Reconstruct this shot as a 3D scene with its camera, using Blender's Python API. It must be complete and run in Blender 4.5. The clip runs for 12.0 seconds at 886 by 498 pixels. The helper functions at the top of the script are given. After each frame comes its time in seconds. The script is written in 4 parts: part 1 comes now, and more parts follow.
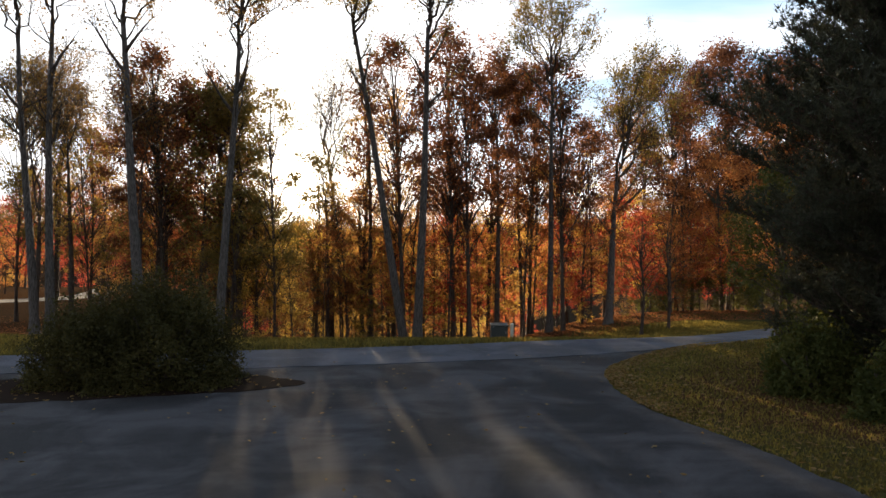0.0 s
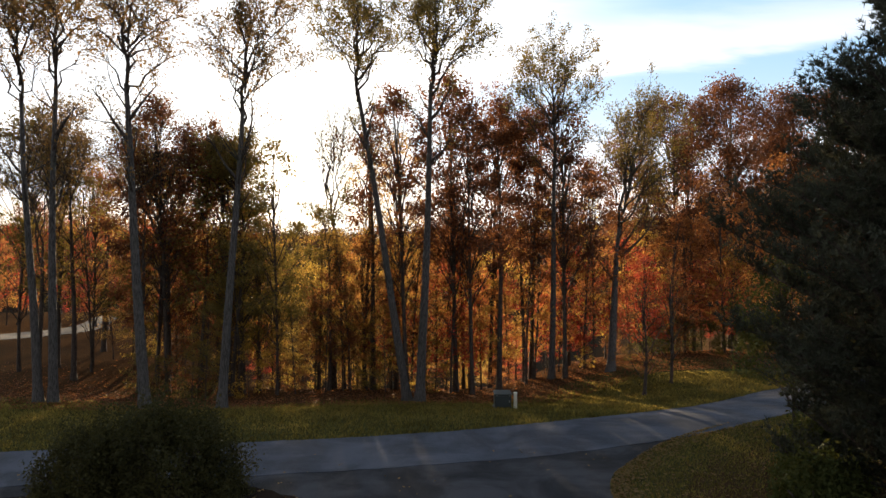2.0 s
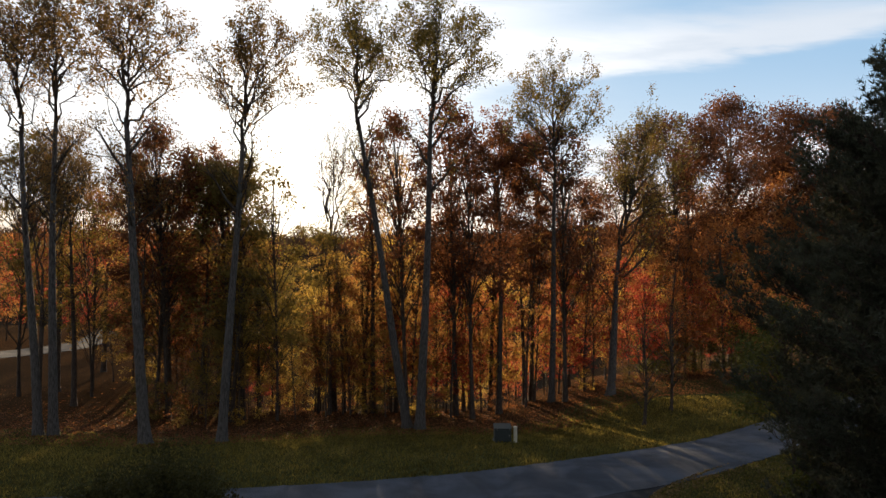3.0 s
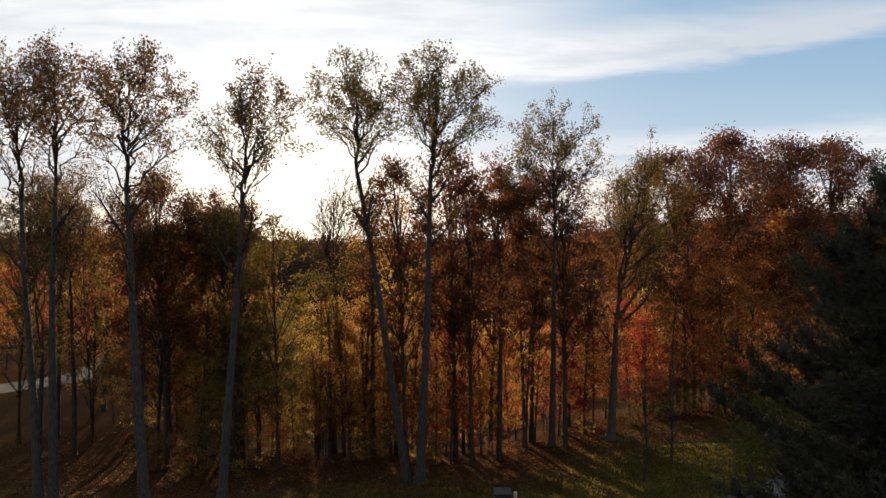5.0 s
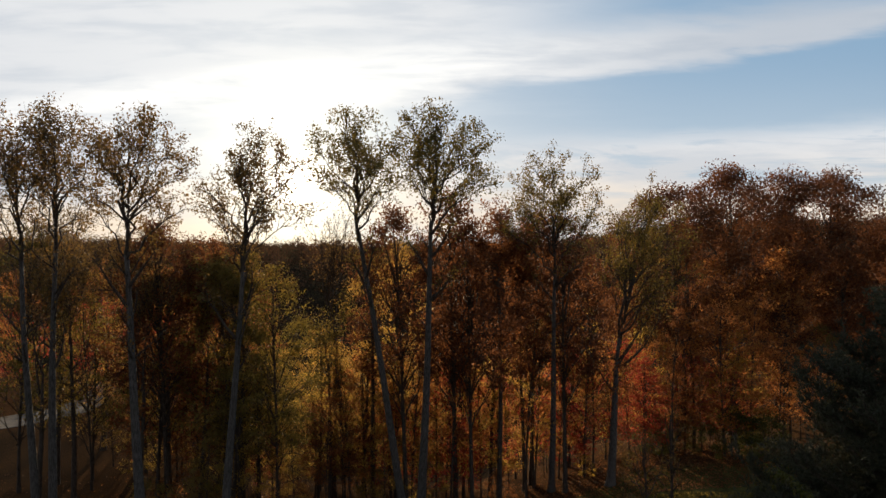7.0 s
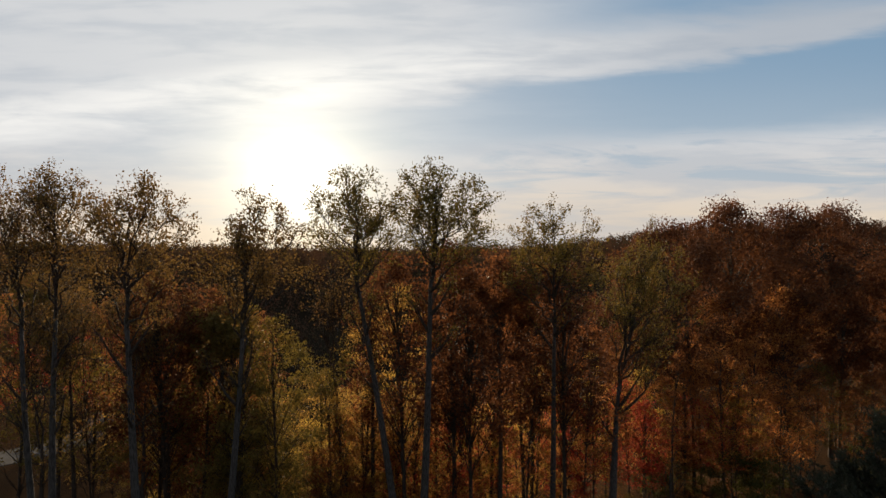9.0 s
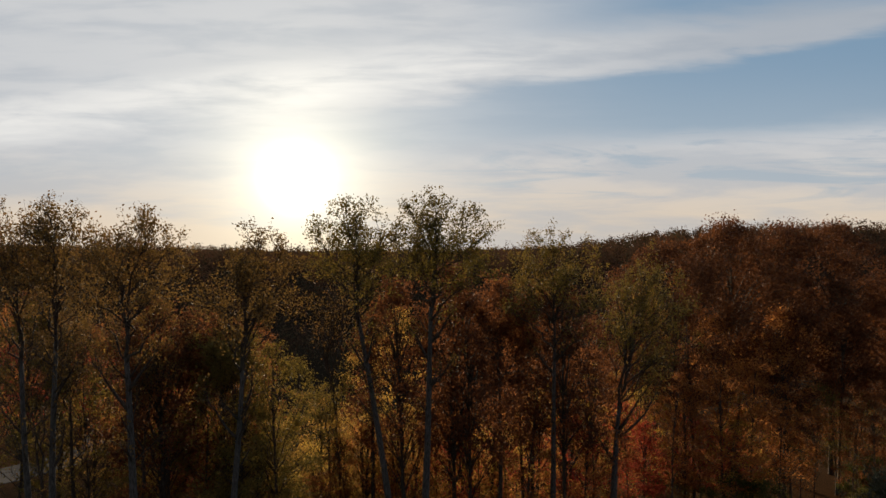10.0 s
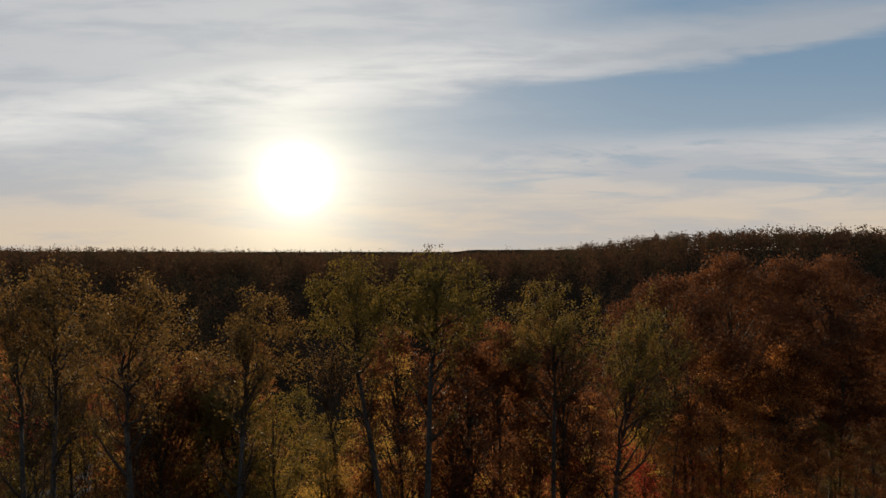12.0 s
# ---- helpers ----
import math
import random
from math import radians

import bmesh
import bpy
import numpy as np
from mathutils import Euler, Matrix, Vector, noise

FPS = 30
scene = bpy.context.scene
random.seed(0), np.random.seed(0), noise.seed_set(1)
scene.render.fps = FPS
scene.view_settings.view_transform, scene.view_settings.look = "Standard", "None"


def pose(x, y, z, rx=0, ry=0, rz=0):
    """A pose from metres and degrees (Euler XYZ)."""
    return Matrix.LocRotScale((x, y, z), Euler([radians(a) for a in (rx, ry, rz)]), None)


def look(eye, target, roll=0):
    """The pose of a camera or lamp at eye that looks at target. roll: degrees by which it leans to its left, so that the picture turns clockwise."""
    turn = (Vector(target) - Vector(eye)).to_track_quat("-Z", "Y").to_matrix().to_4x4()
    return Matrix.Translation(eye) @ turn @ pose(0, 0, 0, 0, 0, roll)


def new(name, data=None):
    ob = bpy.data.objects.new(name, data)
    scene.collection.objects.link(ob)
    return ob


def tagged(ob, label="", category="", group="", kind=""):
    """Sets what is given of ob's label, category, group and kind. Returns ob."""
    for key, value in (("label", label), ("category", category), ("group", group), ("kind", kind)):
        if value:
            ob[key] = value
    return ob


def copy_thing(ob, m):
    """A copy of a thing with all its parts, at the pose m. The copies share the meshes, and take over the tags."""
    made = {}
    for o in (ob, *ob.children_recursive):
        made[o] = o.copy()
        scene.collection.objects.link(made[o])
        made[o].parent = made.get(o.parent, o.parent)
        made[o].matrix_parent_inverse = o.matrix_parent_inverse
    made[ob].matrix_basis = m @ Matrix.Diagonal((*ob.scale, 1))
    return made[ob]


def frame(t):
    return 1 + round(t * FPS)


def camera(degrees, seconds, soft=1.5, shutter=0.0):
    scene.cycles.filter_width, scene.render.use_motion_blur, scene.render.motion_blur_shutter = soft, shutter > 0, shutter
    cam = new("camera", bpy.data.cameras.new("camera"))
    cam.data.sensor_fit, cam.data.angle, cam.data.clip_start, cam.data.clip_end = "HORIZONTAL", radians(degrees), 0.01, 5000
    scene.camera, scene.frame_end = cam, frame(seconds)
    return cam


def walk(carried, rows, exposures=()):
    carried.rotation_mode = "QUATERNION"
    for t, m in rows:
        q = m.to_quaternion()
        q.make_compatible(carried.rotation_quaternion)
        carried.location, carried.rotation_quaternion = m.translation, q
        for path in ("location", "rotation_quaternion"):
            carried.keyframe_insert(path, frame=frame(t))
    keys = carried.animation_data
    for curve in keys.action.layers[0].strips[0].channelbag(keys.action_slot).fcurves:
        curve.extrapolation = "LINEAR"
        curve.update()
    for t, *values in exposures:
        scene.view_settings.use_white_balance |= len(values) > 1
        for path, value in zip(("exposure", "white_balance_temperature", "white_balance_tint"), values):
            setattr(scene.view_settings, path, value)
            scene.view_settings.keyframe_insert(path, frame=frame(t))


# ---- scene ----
cam = camera(70.0, 12.0)
# seconds, sideways drift, height above the drive
PATH = [
    (0.0, 0.17, 3.70), (0.5, 0.11, 4.50), (1.0, 0.04, 5.36), (1.5, 0.0, 6.16), (2.0, 0.0, 7.02), (2.5, 0.0, 7.82),
    (3.0, 0.0, 8.67), (4.0, 0.0, 10.26), (5.0, 0.0, 11.84), (5.5, 0.0, 12.60), (6.0, 0.0, 13.42), (6.5, 0.0, 14.23),
    (7.0, 0.0, 15.05), (8.0, 0.0, 16.71), (9.0, 0.0, 18.37), (9.5, 0.0, 19.20), (10.0, 0.0, 20.01), (10.5, 0.0, 20.83),
    (11.0, 0.0, 21.64), (11.5, 0.0, 22.47), (12.0, 0.0, 23.30),
]
EXPOSURES = [(0.0, 1.75), (1.5, 1.72), (2.5, 1.35), (5.5, 0.88), (7.0, 0.68), (9.0, 0.4), (12.0, 0.15)]
walk(cam, [(t, pose(x, 0, z, 90, 0, 0)) for t, x, z in PATH], EXPOSURES)

# ---- light ----
SUN_AZ, SUN_EL = radians(-13.0), radians(6.1)
SUN = Vector((math.sin(SUN_AZ) * math.cos(SUN_EL), math.cos(SUN_AZ) * math.cos(SUN_EL), math.sin(SUN_EL)))
sun = new("sun", bpy.data.lights.new("sun", "SUN"))
sun.data.energy, sun.data.angle, sun.data.color = 5.0, radians(0.6), (1.0, 0.76, 0.48)
sun.matrix_world = look(SUN * 100, (0, 0, 0))


class Nodes:
    """Short hand for node trees."""

    def __init__(self, tree):
        self.tree = tree
        tree.nodes.clear()

    def add(self, kind, inputs=()):
        n = self.tree.nodes.new(kind)
        for k, v in dict(inputs).items():
            self.put(n.inputs[k], v)
        return n

    def put(self, socket, v):
        if isinstance(v, bpy.types.NodeSocket):
            self.tree.links.new(v, socket)
        else:
            socket.default_value = v

    def math(self, op, a, b=0.0, c=0.0, clamp=False):
        n = self.add("ShaderNodeMath", {0: a, 1: b, 2: c})
        n.operation, n.use_clamp = op, clamp
        return n.outputs[0]

    def vmath(self, op, a, b=(0, 0, 0)):
        n = self.add("ShaderNodeVectorMath", {0: a, 1: b})
        n.operation = op
        return n

    def step(self, v, lo, hi):
        n = self.add("ShaderNodeMapRange", {0: v, 1: lo, 2: hi})
        n.interpolation_type = "SMOOTHSTEP"
        return n.outputs[0]

    def attribute(self, name):
        n = self.add("ShaderNodeAttribute")
        n.attribute_name = name
        return n.outputs["Fac"]

    def mix(self, f, a, b, blend="MIX"):
        n = self.add("ShaderNodeMix", {0: f})
        n.data_type, n.blend_type = "RGBA", blend
        self.put(n.inputs[6], a)
        self.put(n.inputs[7], b)
        return n.outputs[2]

    def noise(self, vec, scale, detail=4.0, rough=0.55, distortion=0.0):
        return self.add("ShaderNodeTexNoise", {"Vector": vec, "Scale": scale, "Detail": detail, "Roughness": rough, "Distortion": distortion}).outputs[0]

    def ramp(self, f, stops):
        n = self.add("ShaderNodeValToRGB", {0: f})
        e = n.color_ramp.elements
        while len(e) < len(stops):
            e.new(0.5)
        for el, (p, c) in zip(e, stops):
            el.position, el.color = p, (*c, 1)
        return n.outputs[0]


def make_world():
    world = bpy.data.worlds.new("dusk_sky")
    scene.world = world
    world.use_nodes = True
    n = Nodes(world.node_tree)
    way = n.add("ShaderNodeTexCoord").outputs["Generated"]
    air = n.add("ShaderNodeTexSky")
    air.sky_type, air.sun_disc, air.sun_elevation, air.sun_rotation = "NISHITA", False, SUN_EL, SUN_AZ
    air.altitude, air.air_density, air.dust_density, air.ozone_density = 100.0, 1.0, 1.2, 1.5
    sky = air.outputs[0]
    x, y, z = n.add("ShaderNodeSeparateXYZ", {0: way}).outputs
    ahead = n.math("MAXIMUM", n.math("ABSOLUTE", y), 0.08)
    u, v = n.math("DIVIDE", x, ahead), n.math("DIVIDE", z, ahead)
    flat = n.add("ShaderNodeCombineXYZ", {0: u, 1: v, 2: 0.0}).outputs[0]
    # streaks of high cloud, drawn out along a slanting line
    turned = n.add("ShaderNodeMapping", {"Vector": flat, "Rotation": (0, 0, radians(-8)), "Scale": (1.0, 6.5, 1.0)}).outputs[0]
    streak = n.noise(turned, 1.9, 6.0, 0.55, 0.25)
    fine = n.noise(turned, 5.0, 6.0, 0.58, 0.35)
    warp = n.math("MULTIPLY", n.math("SUBTRACT", streak, 0.5), 0.10)
    warp = n.math("ADD", warp, n.math("MULTIPLY", n.math("SUBTRACT", fine, 0.5), 0.03))
    vw = n.math("ADD", v, warp)
    # an open wedge of blue between two sheets of cloud
    upper = n.math("SUBTRACT", n.math("ADD", n.math("MULTIPLY", u, 0.155), 0.245), vw)
    lower = n.math("SUBTRACT", vw, n.math("ADD", n.math("MULTIPLY", u, 0.07), 0.145))
    gap = n.math("MULTIPLY", n.step(upper, -0.006, 0.02), n.step(lower, -0.02, 0.035))
    gap = n.math("MULTIPLY", gap, n.math("ADD", n.math("MULTIPLY", n.step(u, -0.35, 0.40), 0.75), 0.2))
    thin = n.math("SUBTRACT", vw, n.math("ADD", n.math("MULTIPLY", u, 0.12), 0.29))
    thin = n.math("MULTIPLY", n.math("MULTIPLY", n.step(thin, 0.0, 0.06), n.step(u, -0.05, 0.48)), 1.0)
    gap = n.math("MAXIMUM", gap, thin)
    high = n.math("MULTIPLY", n.step(v, 0.40, 0.62), n.math("ADD", 0.35, n.math("MULTIPLY", n.step(streak, 0.6, 0.4), 0.5)))
    # combed filaments in the lower sheet
    combed = n.add("ShaderNodeMapping", {"Vector": flat, "Rotation": (0, 0, radians(-4)), "Scale": (1.0, 9.0, 1.0)}).outputs[0]
    hair = n.noise(combed, 3.6, 8.0, 0.62, 0.9)
    rifts = n.math("MULTIPLY", n.math("MULTIPLY", n.step(hair, 0.52, 0.36), n.step(u, -0.75, 0.1)), n.math("MULTIPLY", n.step(v, 0.05, 0.11), 0.7))
    gap = n.math("MAXIMUM", gap, n.math("MULTIPLY", rifts, n.step(v, 0.24, 0.18)))
    # the bright rim of the upper sheet
    ridge = n.math("ABSOLUTE", n.math("SUBTRACT", vw, n.math("ADD", n.math("MULTIPLY", u, 0.12), 0.292)))
    ridge = n.math("MULTIPLY", n.step(ridge, 0.06, 0.0), n.step(fine, 0.15, 0.75))
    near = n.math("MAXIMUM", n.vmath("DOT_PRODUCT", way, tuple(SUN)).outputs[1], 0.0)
    cloud = n.mix(n.step(v, 0.0, 0.19), (12.0, 9.8, 7.4, 1), (9.7, 9.9, 10.2, 1))
    cloud = n.mix(n.math("MULTIPLY", n.step(n.math("ADD", n.math("MULTIPLY", streak, 0.6), n.math("MULTIPLY", fine, 0.4)), 0.56, 0.40), 0.55), cloud, (6.7, 7.4, 8.3, 1))
    cloud = n.mix(n.math("MULTIPLY", n.math("MULTIPLY", ridge, n.step(u, 0.5, -0.1)), 0.8), cloud, (14.5, 14.2, 13.6, 1))
    cloud = n.mix(n.math("MULTIPLY", n.math("MULTIPLY", n.step(u, 0.05, 0.55), n.step(v, 0.2, 0.3)), 0.65), cloud, (5.2, 6.0, 7.1, 1))
    blue = n.mix(0.12, n.mix(n.step(v, 0.08, 0.36), (6.4, 7.8, 9.2, 1), (3.4, 5.5, 7.9, 1)), sky)
    colour = n.mix(n.math("MAXIMUM", gap, high), cloud, blue)
    # away from the sun the dusk sky is a deeper, darker blue
    colour = n.mix(n.step(y, 0.45, -0.25), colour, n.mix(n.math("MULTIPLY", streak, 0.5), (2.7, 2.9, 3.3, 1), (3.9, 4.0, 4.25, 1)))
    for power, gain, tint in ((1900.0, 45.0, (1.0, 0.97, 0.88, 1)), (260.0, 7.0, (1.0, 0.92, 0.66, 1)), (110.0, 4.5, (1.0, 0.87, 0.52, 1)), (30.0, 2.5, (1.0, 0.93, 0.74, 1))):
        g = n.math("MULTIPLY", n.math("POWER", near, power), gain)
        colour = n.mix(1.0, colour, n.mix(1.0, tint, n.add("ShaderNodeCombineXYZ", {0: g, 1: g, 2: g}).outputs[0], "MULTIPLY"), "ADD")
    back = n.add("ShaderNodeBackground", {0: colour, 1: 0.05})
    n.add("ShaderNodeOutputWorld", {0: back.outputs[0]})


make_world()


# ---- materials ----
def material(name):
    m = bpy.data.materials.new(name)
    m.use_nodes = True
    return m, Nodes(m.node_tree)


def surface(n, colour, rough=0.8, bump=None, strength=0.4, distance=0.02, metal=0.0, spec=0.4):
    p = n.add("ShaderNodeBsdfPrincipled", {"Base Color": colour, "Roughness": rough, "Metallic": metal, "Specular IOR Level": spec})
    if bump is not None:
        n.put(p.inputs["Normal"], n.add("ShaderNodeBump", {"Height": bump, "Strength": strength, "Distance": distance}).outputs[0])
    n.add("ShaderNodeOutputMaterial", {0: p.outputs[0]})


def leaf_material(name, colours, through_light=0.62):
    """Thin leaves: each one takes its colour from a small range, and lets light through."""
    m, n = material(name)
    island = n.add("ShaderNodeNewGeometry").outputs["Random Per Island"]
    own = n.add("ShaderNodeObjectInfo").outputs["Random"]
    where = n.add("ShaderNodeTexCoord").outputs["Object"]
    patch = n.noise(where, 0.35, 2.0)
    f = n.math("ADD", n.math("MULTIPLY", island, 0.5), n.math("MULTIPLY", patch, 0.9))
    f = n.math("SUBTRACT", n.math("ADD", f, n.math("MULTIPLY", own, 0.25)), 0.32, clamp=True)
    step = 1.0 / (len(colours) - 1)
    c = n.ramp(f, [(i * step, k) for i, k in enumerate(colours)])
    c = n.mix(n.math("MULTIPLY", n.noise(where, 9.0, 3.0), 0.35), c, (0.06, 0.035, 0.015, 1))
    face = n.add("ShaderNodeBsdfPrincipled", {"Base Color": c, "Roughness": 0.7, "Specular IOR Level": 0.12})
    back = n.add("ShaderNodeBsdfTranslucent", {"Color": n.mix(1.0, c, (1.5, 1.35, 1.0, 1), "MULTIPLY")})
    both = n.add("ShaderNodeMixShader", {0: through_light, 1: face.outputs[0], 2: back.outputs[0]})
    n.add("ShaderNodeOutputMaterial", {0: both.outputs[0]})
    return m


def bark_material(name, dark, light):
    m, n = material(name)
    where = n.add("ShaderNodeTexCoord").outputs["Object"]
    long = n.add("ShaderNodeMapping", {"Vector": where, "Scale": (9.0, 9.0, 1.6)}).outputs[0]
    ridge = n.noise(long, 2.2, 6.0, 0.65)
    blotch = n.noise(where, 0.7, 4.0)
    c = n.mix(n.step(ridge, 0.35, 0.65), (*dark, 1), (*light, 1))
    c = n.mix(n.math("MULTIPLY", n.step(blotch, 0.5, 0.72), 0.5), c, (0.07, 0.075, 0.055, 1))
    surface(n, c, 0.9, ridge, 0.8, 0.05, spec=0.2)
    return m


GREY_BARK = bark_material("grey_bark", (0.048, 0.043, 0.040), (0.125, 0.113, 0.104))
# also darkens the grey trees' limbs, painting in their silhouette against the sky
BROWN_BARK = bark_material("brown_bark", (0.034, 0.026, 0.021), (0.095, 0.073, 0.058))
LEAF = {
    "olive": leaf_material("olive_leaf", [(0.065, 0.06, 0.02), (0.12, 0.105, 0.03), (0.20, 0.155, 0.045), (0.25, 0.15, 0.05)], 0.34),
    "tan": leaf_material("tan_leaf", [(0.085, 0.057, 0.027), (0.16, 0.11, 0.042), (0.22, 0.14, 0.055), (0.21, 0.105, 0.05)], 0.34),
    "rust": leaf_material("rust_leaf", [(0.07, 0.03, 0.021), (0.145, 0.06, 0.032), (0.25, 0.11, 0.05), (0.18, 0.095, 0.05)], 0.58),
    "russet": leaf_material("dark_russet_leaf", [(0.05, 0.026, 0.019), (0.095, 0.043, 0.027), (0.175, 0.072, 0.036), (0.14, 0.064, 0.036)], 0.42),
    "orange": leaf_material("orange_leaf", [(0.15, 0.055, 0.03), (0.27, 0.11, 0.048), (0.39, 0.20, 0.075), (0.24, 0.085, 0.045)], 0.7),
    "yellow": leaf_material("yellow_leaf", [(0.12, 0.105, 0.035), (0.26, 0.195, 0.055), (0.40, 0.29, 0.075), (0.30, 0.17, 0.055)], 0.7),
    "gold": leaf_material("golden_tan_leaf", [(0.12, 0.08, 0.03), (0.24, 0.155, 0.05), (0.35, 0.23, 0.075), (0.29, 0.14, 0.05)], 0.62),
    "red": leaf_material("red_leaf", [(0.11, 0.02, 0.02), (0.22, 0.036, 0.032), (0.32, 0.062, 0.05), (0.30, 0.11, 0.06)], 0.7),
    "green": leaf_material("green_leaf", [(0.03, 0.045, 0.014), (0.055, 0.075, 0.02), (0.09, 0.10, 0.028), (0.14, 0.12, 0.03)], 0.35),
    "needle": leaf_material("pine_needle", [(0.024, 0.032, 0.025), (0.04, 0.051, 0.039), (0.062, 0.072, 0.052), (0.088, 0.094, 0.062)], 0.25),
    "yew": leaf_material("shrub_leaf", [(0.022, 0.026, 0.011), (0.042, 0.045, 0.016), (0.075, 0.07, 0.022), (0.12, 0.095, 0.032)], 0.3),
}


def far_wood_material():
    m, n = material("far_autumn_foliage")
    tint = n.attribute("tint")
    island = n.add("ShaderNodeNewGeometry").outputs["Random Per Island"]
    f = n.math("ADD", n.math("MULTIPLY", tint, 0.8), n.math("MULTIPLY", island, 0.2))
    c = n.ramp(f, [(0.0, (0.045, 0.042, 0.029)), (0.3, (0.10, 0.076, 0.042)), (0.5, (0.112, 0.058, 0.038)), (0.75, (0.145, 0.08, 0.043)), (1.0, (0.068, 0.046, 0.035))])
    d = n.add("ShaderNodeBsdfDiffuse", {0: c})
    t = n.add("ShaderNodeBsdfTranslucent", {0: c})
    n.add("ShaderNodeOutputMaterial", {0: n.add("ShaderNodeMixShader", {0: 0.22, 1: d.outputs[0], 2: t.outputs[0]}).outputs[0]})
    return m


def ground_material():
    m, n = material("lawn_and_leaf_litter")
    where = n.add("ShaderNodeTexCoord").outputs["Object"]
    woods = n.attribute("woods")
    big, mid, fine = n.noise(where, 0.22, 5.0, 0.6), n.noise(where, 1.6, 5.0, 0.65), n.noise(where, 26.0, 4.0, 0.7)
    grass = n.ramp(n.math("ADD", n.math("MULTIPLY", mid, 0.6), n.math("MULTIPLY", fine, 0.4)), [(0.28, (0.026, 0.026, 0.012)), (0.5, (0.058, 0.055, 0.020)), (0.7, (0.135, 0.115, 0.038))])
    litter = n.ramp(n.noise(where, 17.0, 5.0, 0.75), [(0.3, (0.022, 0.014, 0.009)), (0.5, (0.062, 0.035, 0.018)), (0.68, (0.13, 0.07, 0.032)), (0.8, (0.22, 0.14, 0.06))])
    f = n.math("ADD", woods, n.math("MULTIPLY", n.math("SUBTRACT", n.math("ADD", n.math("MULTIPLY", big, 0.6), n.math("MULTIPLY", mid, 0.4)), 0.5), 1.9))
    f = n.step(f, 0.30, 0.62)
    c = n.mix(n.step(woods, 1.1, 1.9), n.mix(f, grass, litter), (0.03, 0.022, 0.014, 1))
    surface(n, c, 1.0, n.math("ADD", fine, mid), 0.9, 0.05, spec=0.0)
    return m


def asphalt_material(name, dark, light, sheen=0.08):
    m, n = material(name)
    where = n.add("ShaderNodeTexCoord").outputs["Object"]
    grit = n.noise(where, 90.0, 3.0, 0.7)
    stain = n.noise(where, 0.45, 6.0, 0.62, 0.6)
    along = n.noise(n.add("ShaderNodeMapping", {"Vector": where, "Rotation": (0, 0, radians(-14)), "Scale": (0.18, 1.7, 1)}).outputs[0], 1.0, 5.0, 0.6)
    f = n.math("ADD", n.math("MULTIPLY", stain, 0.8), n.math("MULTIPLY", along, 0.2))
    c = n.mix(n.step(f, 0.40, 0.62), (*dark, 1), (*light, 1))
    c = n.mix(n.math("MULTIPLY", n.step(grit, 0.56, 0.7), 0.45), c, (light[0] * 2.1, light[1] * 2.1, light[2] * 2.1, 1))
    wander = n.add("ShaderNodeTexNoise", {"Vector": where, "Scale": 0.8, "Detail": 4.0}).outputs["Color"]
    cells = n.add("ShaderNodeTexVoronoi", {"Vector": n.vmath("ADD", where, wander).outputs[0], "Scale": 0.33})
    cells.feature = "DISTANCE_TO_EDGE"
    crack = cells.outputs["Distance"]
    c = n.mix(n.math("MULTIPLY", n.step(crack, 0.004, 0.0), 0.3), c, (0.012, 0.012, 0.012, 1))
    surface(n, c, n.math("ADD", 0.8, n.math("MULTIPLY", stain, 0.2)), n.math("ADD", grit, n.math("MULTIPLY", n.noise(where, 5.0, 3.0), 0.6)), 0.55, 0.012, spec=sheen)
    return m


def paint_material(name, colour, rough=0.5, metal=0.0, spec=0.4):
    m, n = material(name)
    where = n.add("ShaderNodeTexCoord").outputs["Object"]
    worn = n.noise(where, 4.0, 6.0, 0.65)
    dirt = n.noise(where, 23.0, 4.0)
    c = n.mix(n.math("MULTIPLY", n.step(worn, 0.5, 0.75), 0.4), (*colour, 1), (colour[0] * 0.55, colour[1] * 0.52, colour[2] * 0.45, 1))
    surface(n, c, rough, dirt, 0.15, 0.004, metal, spec)
    return m


GROUND = ground_material()
ASPHALT = asphalt_material("old_asphalt", (0.019, 0.0188, 0.0205), (0.052, 0.051, 0.056), 0.12)
ROAD = asphalt_material("grey_road_asphalt", (0.036, 0.039, 0.049), (0.074, 0.079, 0.098), 0.2)
LANE = asphalt_material("dull_lane_asphalt", (0.04, 0.041, 0.044), (0.075, 0.076, 0.08))
MULCH = paint_material("dark_mulch", (0.018, 0.012, 0.009), 1.0, 0.0, 0.02)
FAR_WOOD = far_wood_material()


# ---- land ----
def smooth(v):
    v = np.clip(v, 0.0, 1.0)
    return v * v * (3 - 2 * v)


def height(x, y):
    """The land: level drive, a dip to the wood's edge, a ravine, and a long ridge."""
    x, y = np.asarray(x, float), np.asarray(y, float)
    side = 1 - 0.5 * smooth((-x - 12) / 16) - 0.55 * smooth((x - 4) / 14)
    dip = -2.4 * smooth((y - 24) / 18) * side
    rise = 38 + 42 * smooth((-x - 14) / 14) + 8 * smooth((x - 2) / 10)
    ravine = -15.0 * smooth((y - rise) / 58) * (1 - 0.75 * smooth((x - 16) / 22) * smooth((190 - y) / 60))
    ridge = (21.6 + 14.0 * smooth((x - 60) / 160) * smooth((y - 200) / 200)) * smooth((y - 175) / 190)
    far = -3.0 * smooth((y - 480) / 500)
    wave = 0.10 * np.sin(x * 0.31 + 1.0) * np.sin(y * 0.27) * smooth((y - 27) / 8) + 2.2 * np.sin(x * 0.011 + 2) * np.sin(y * 0.009) * smooth((y - 150) / 200)
    return dip + ravine + ridge + far + wave


def lift(x, y):
    return float(height(x, y))


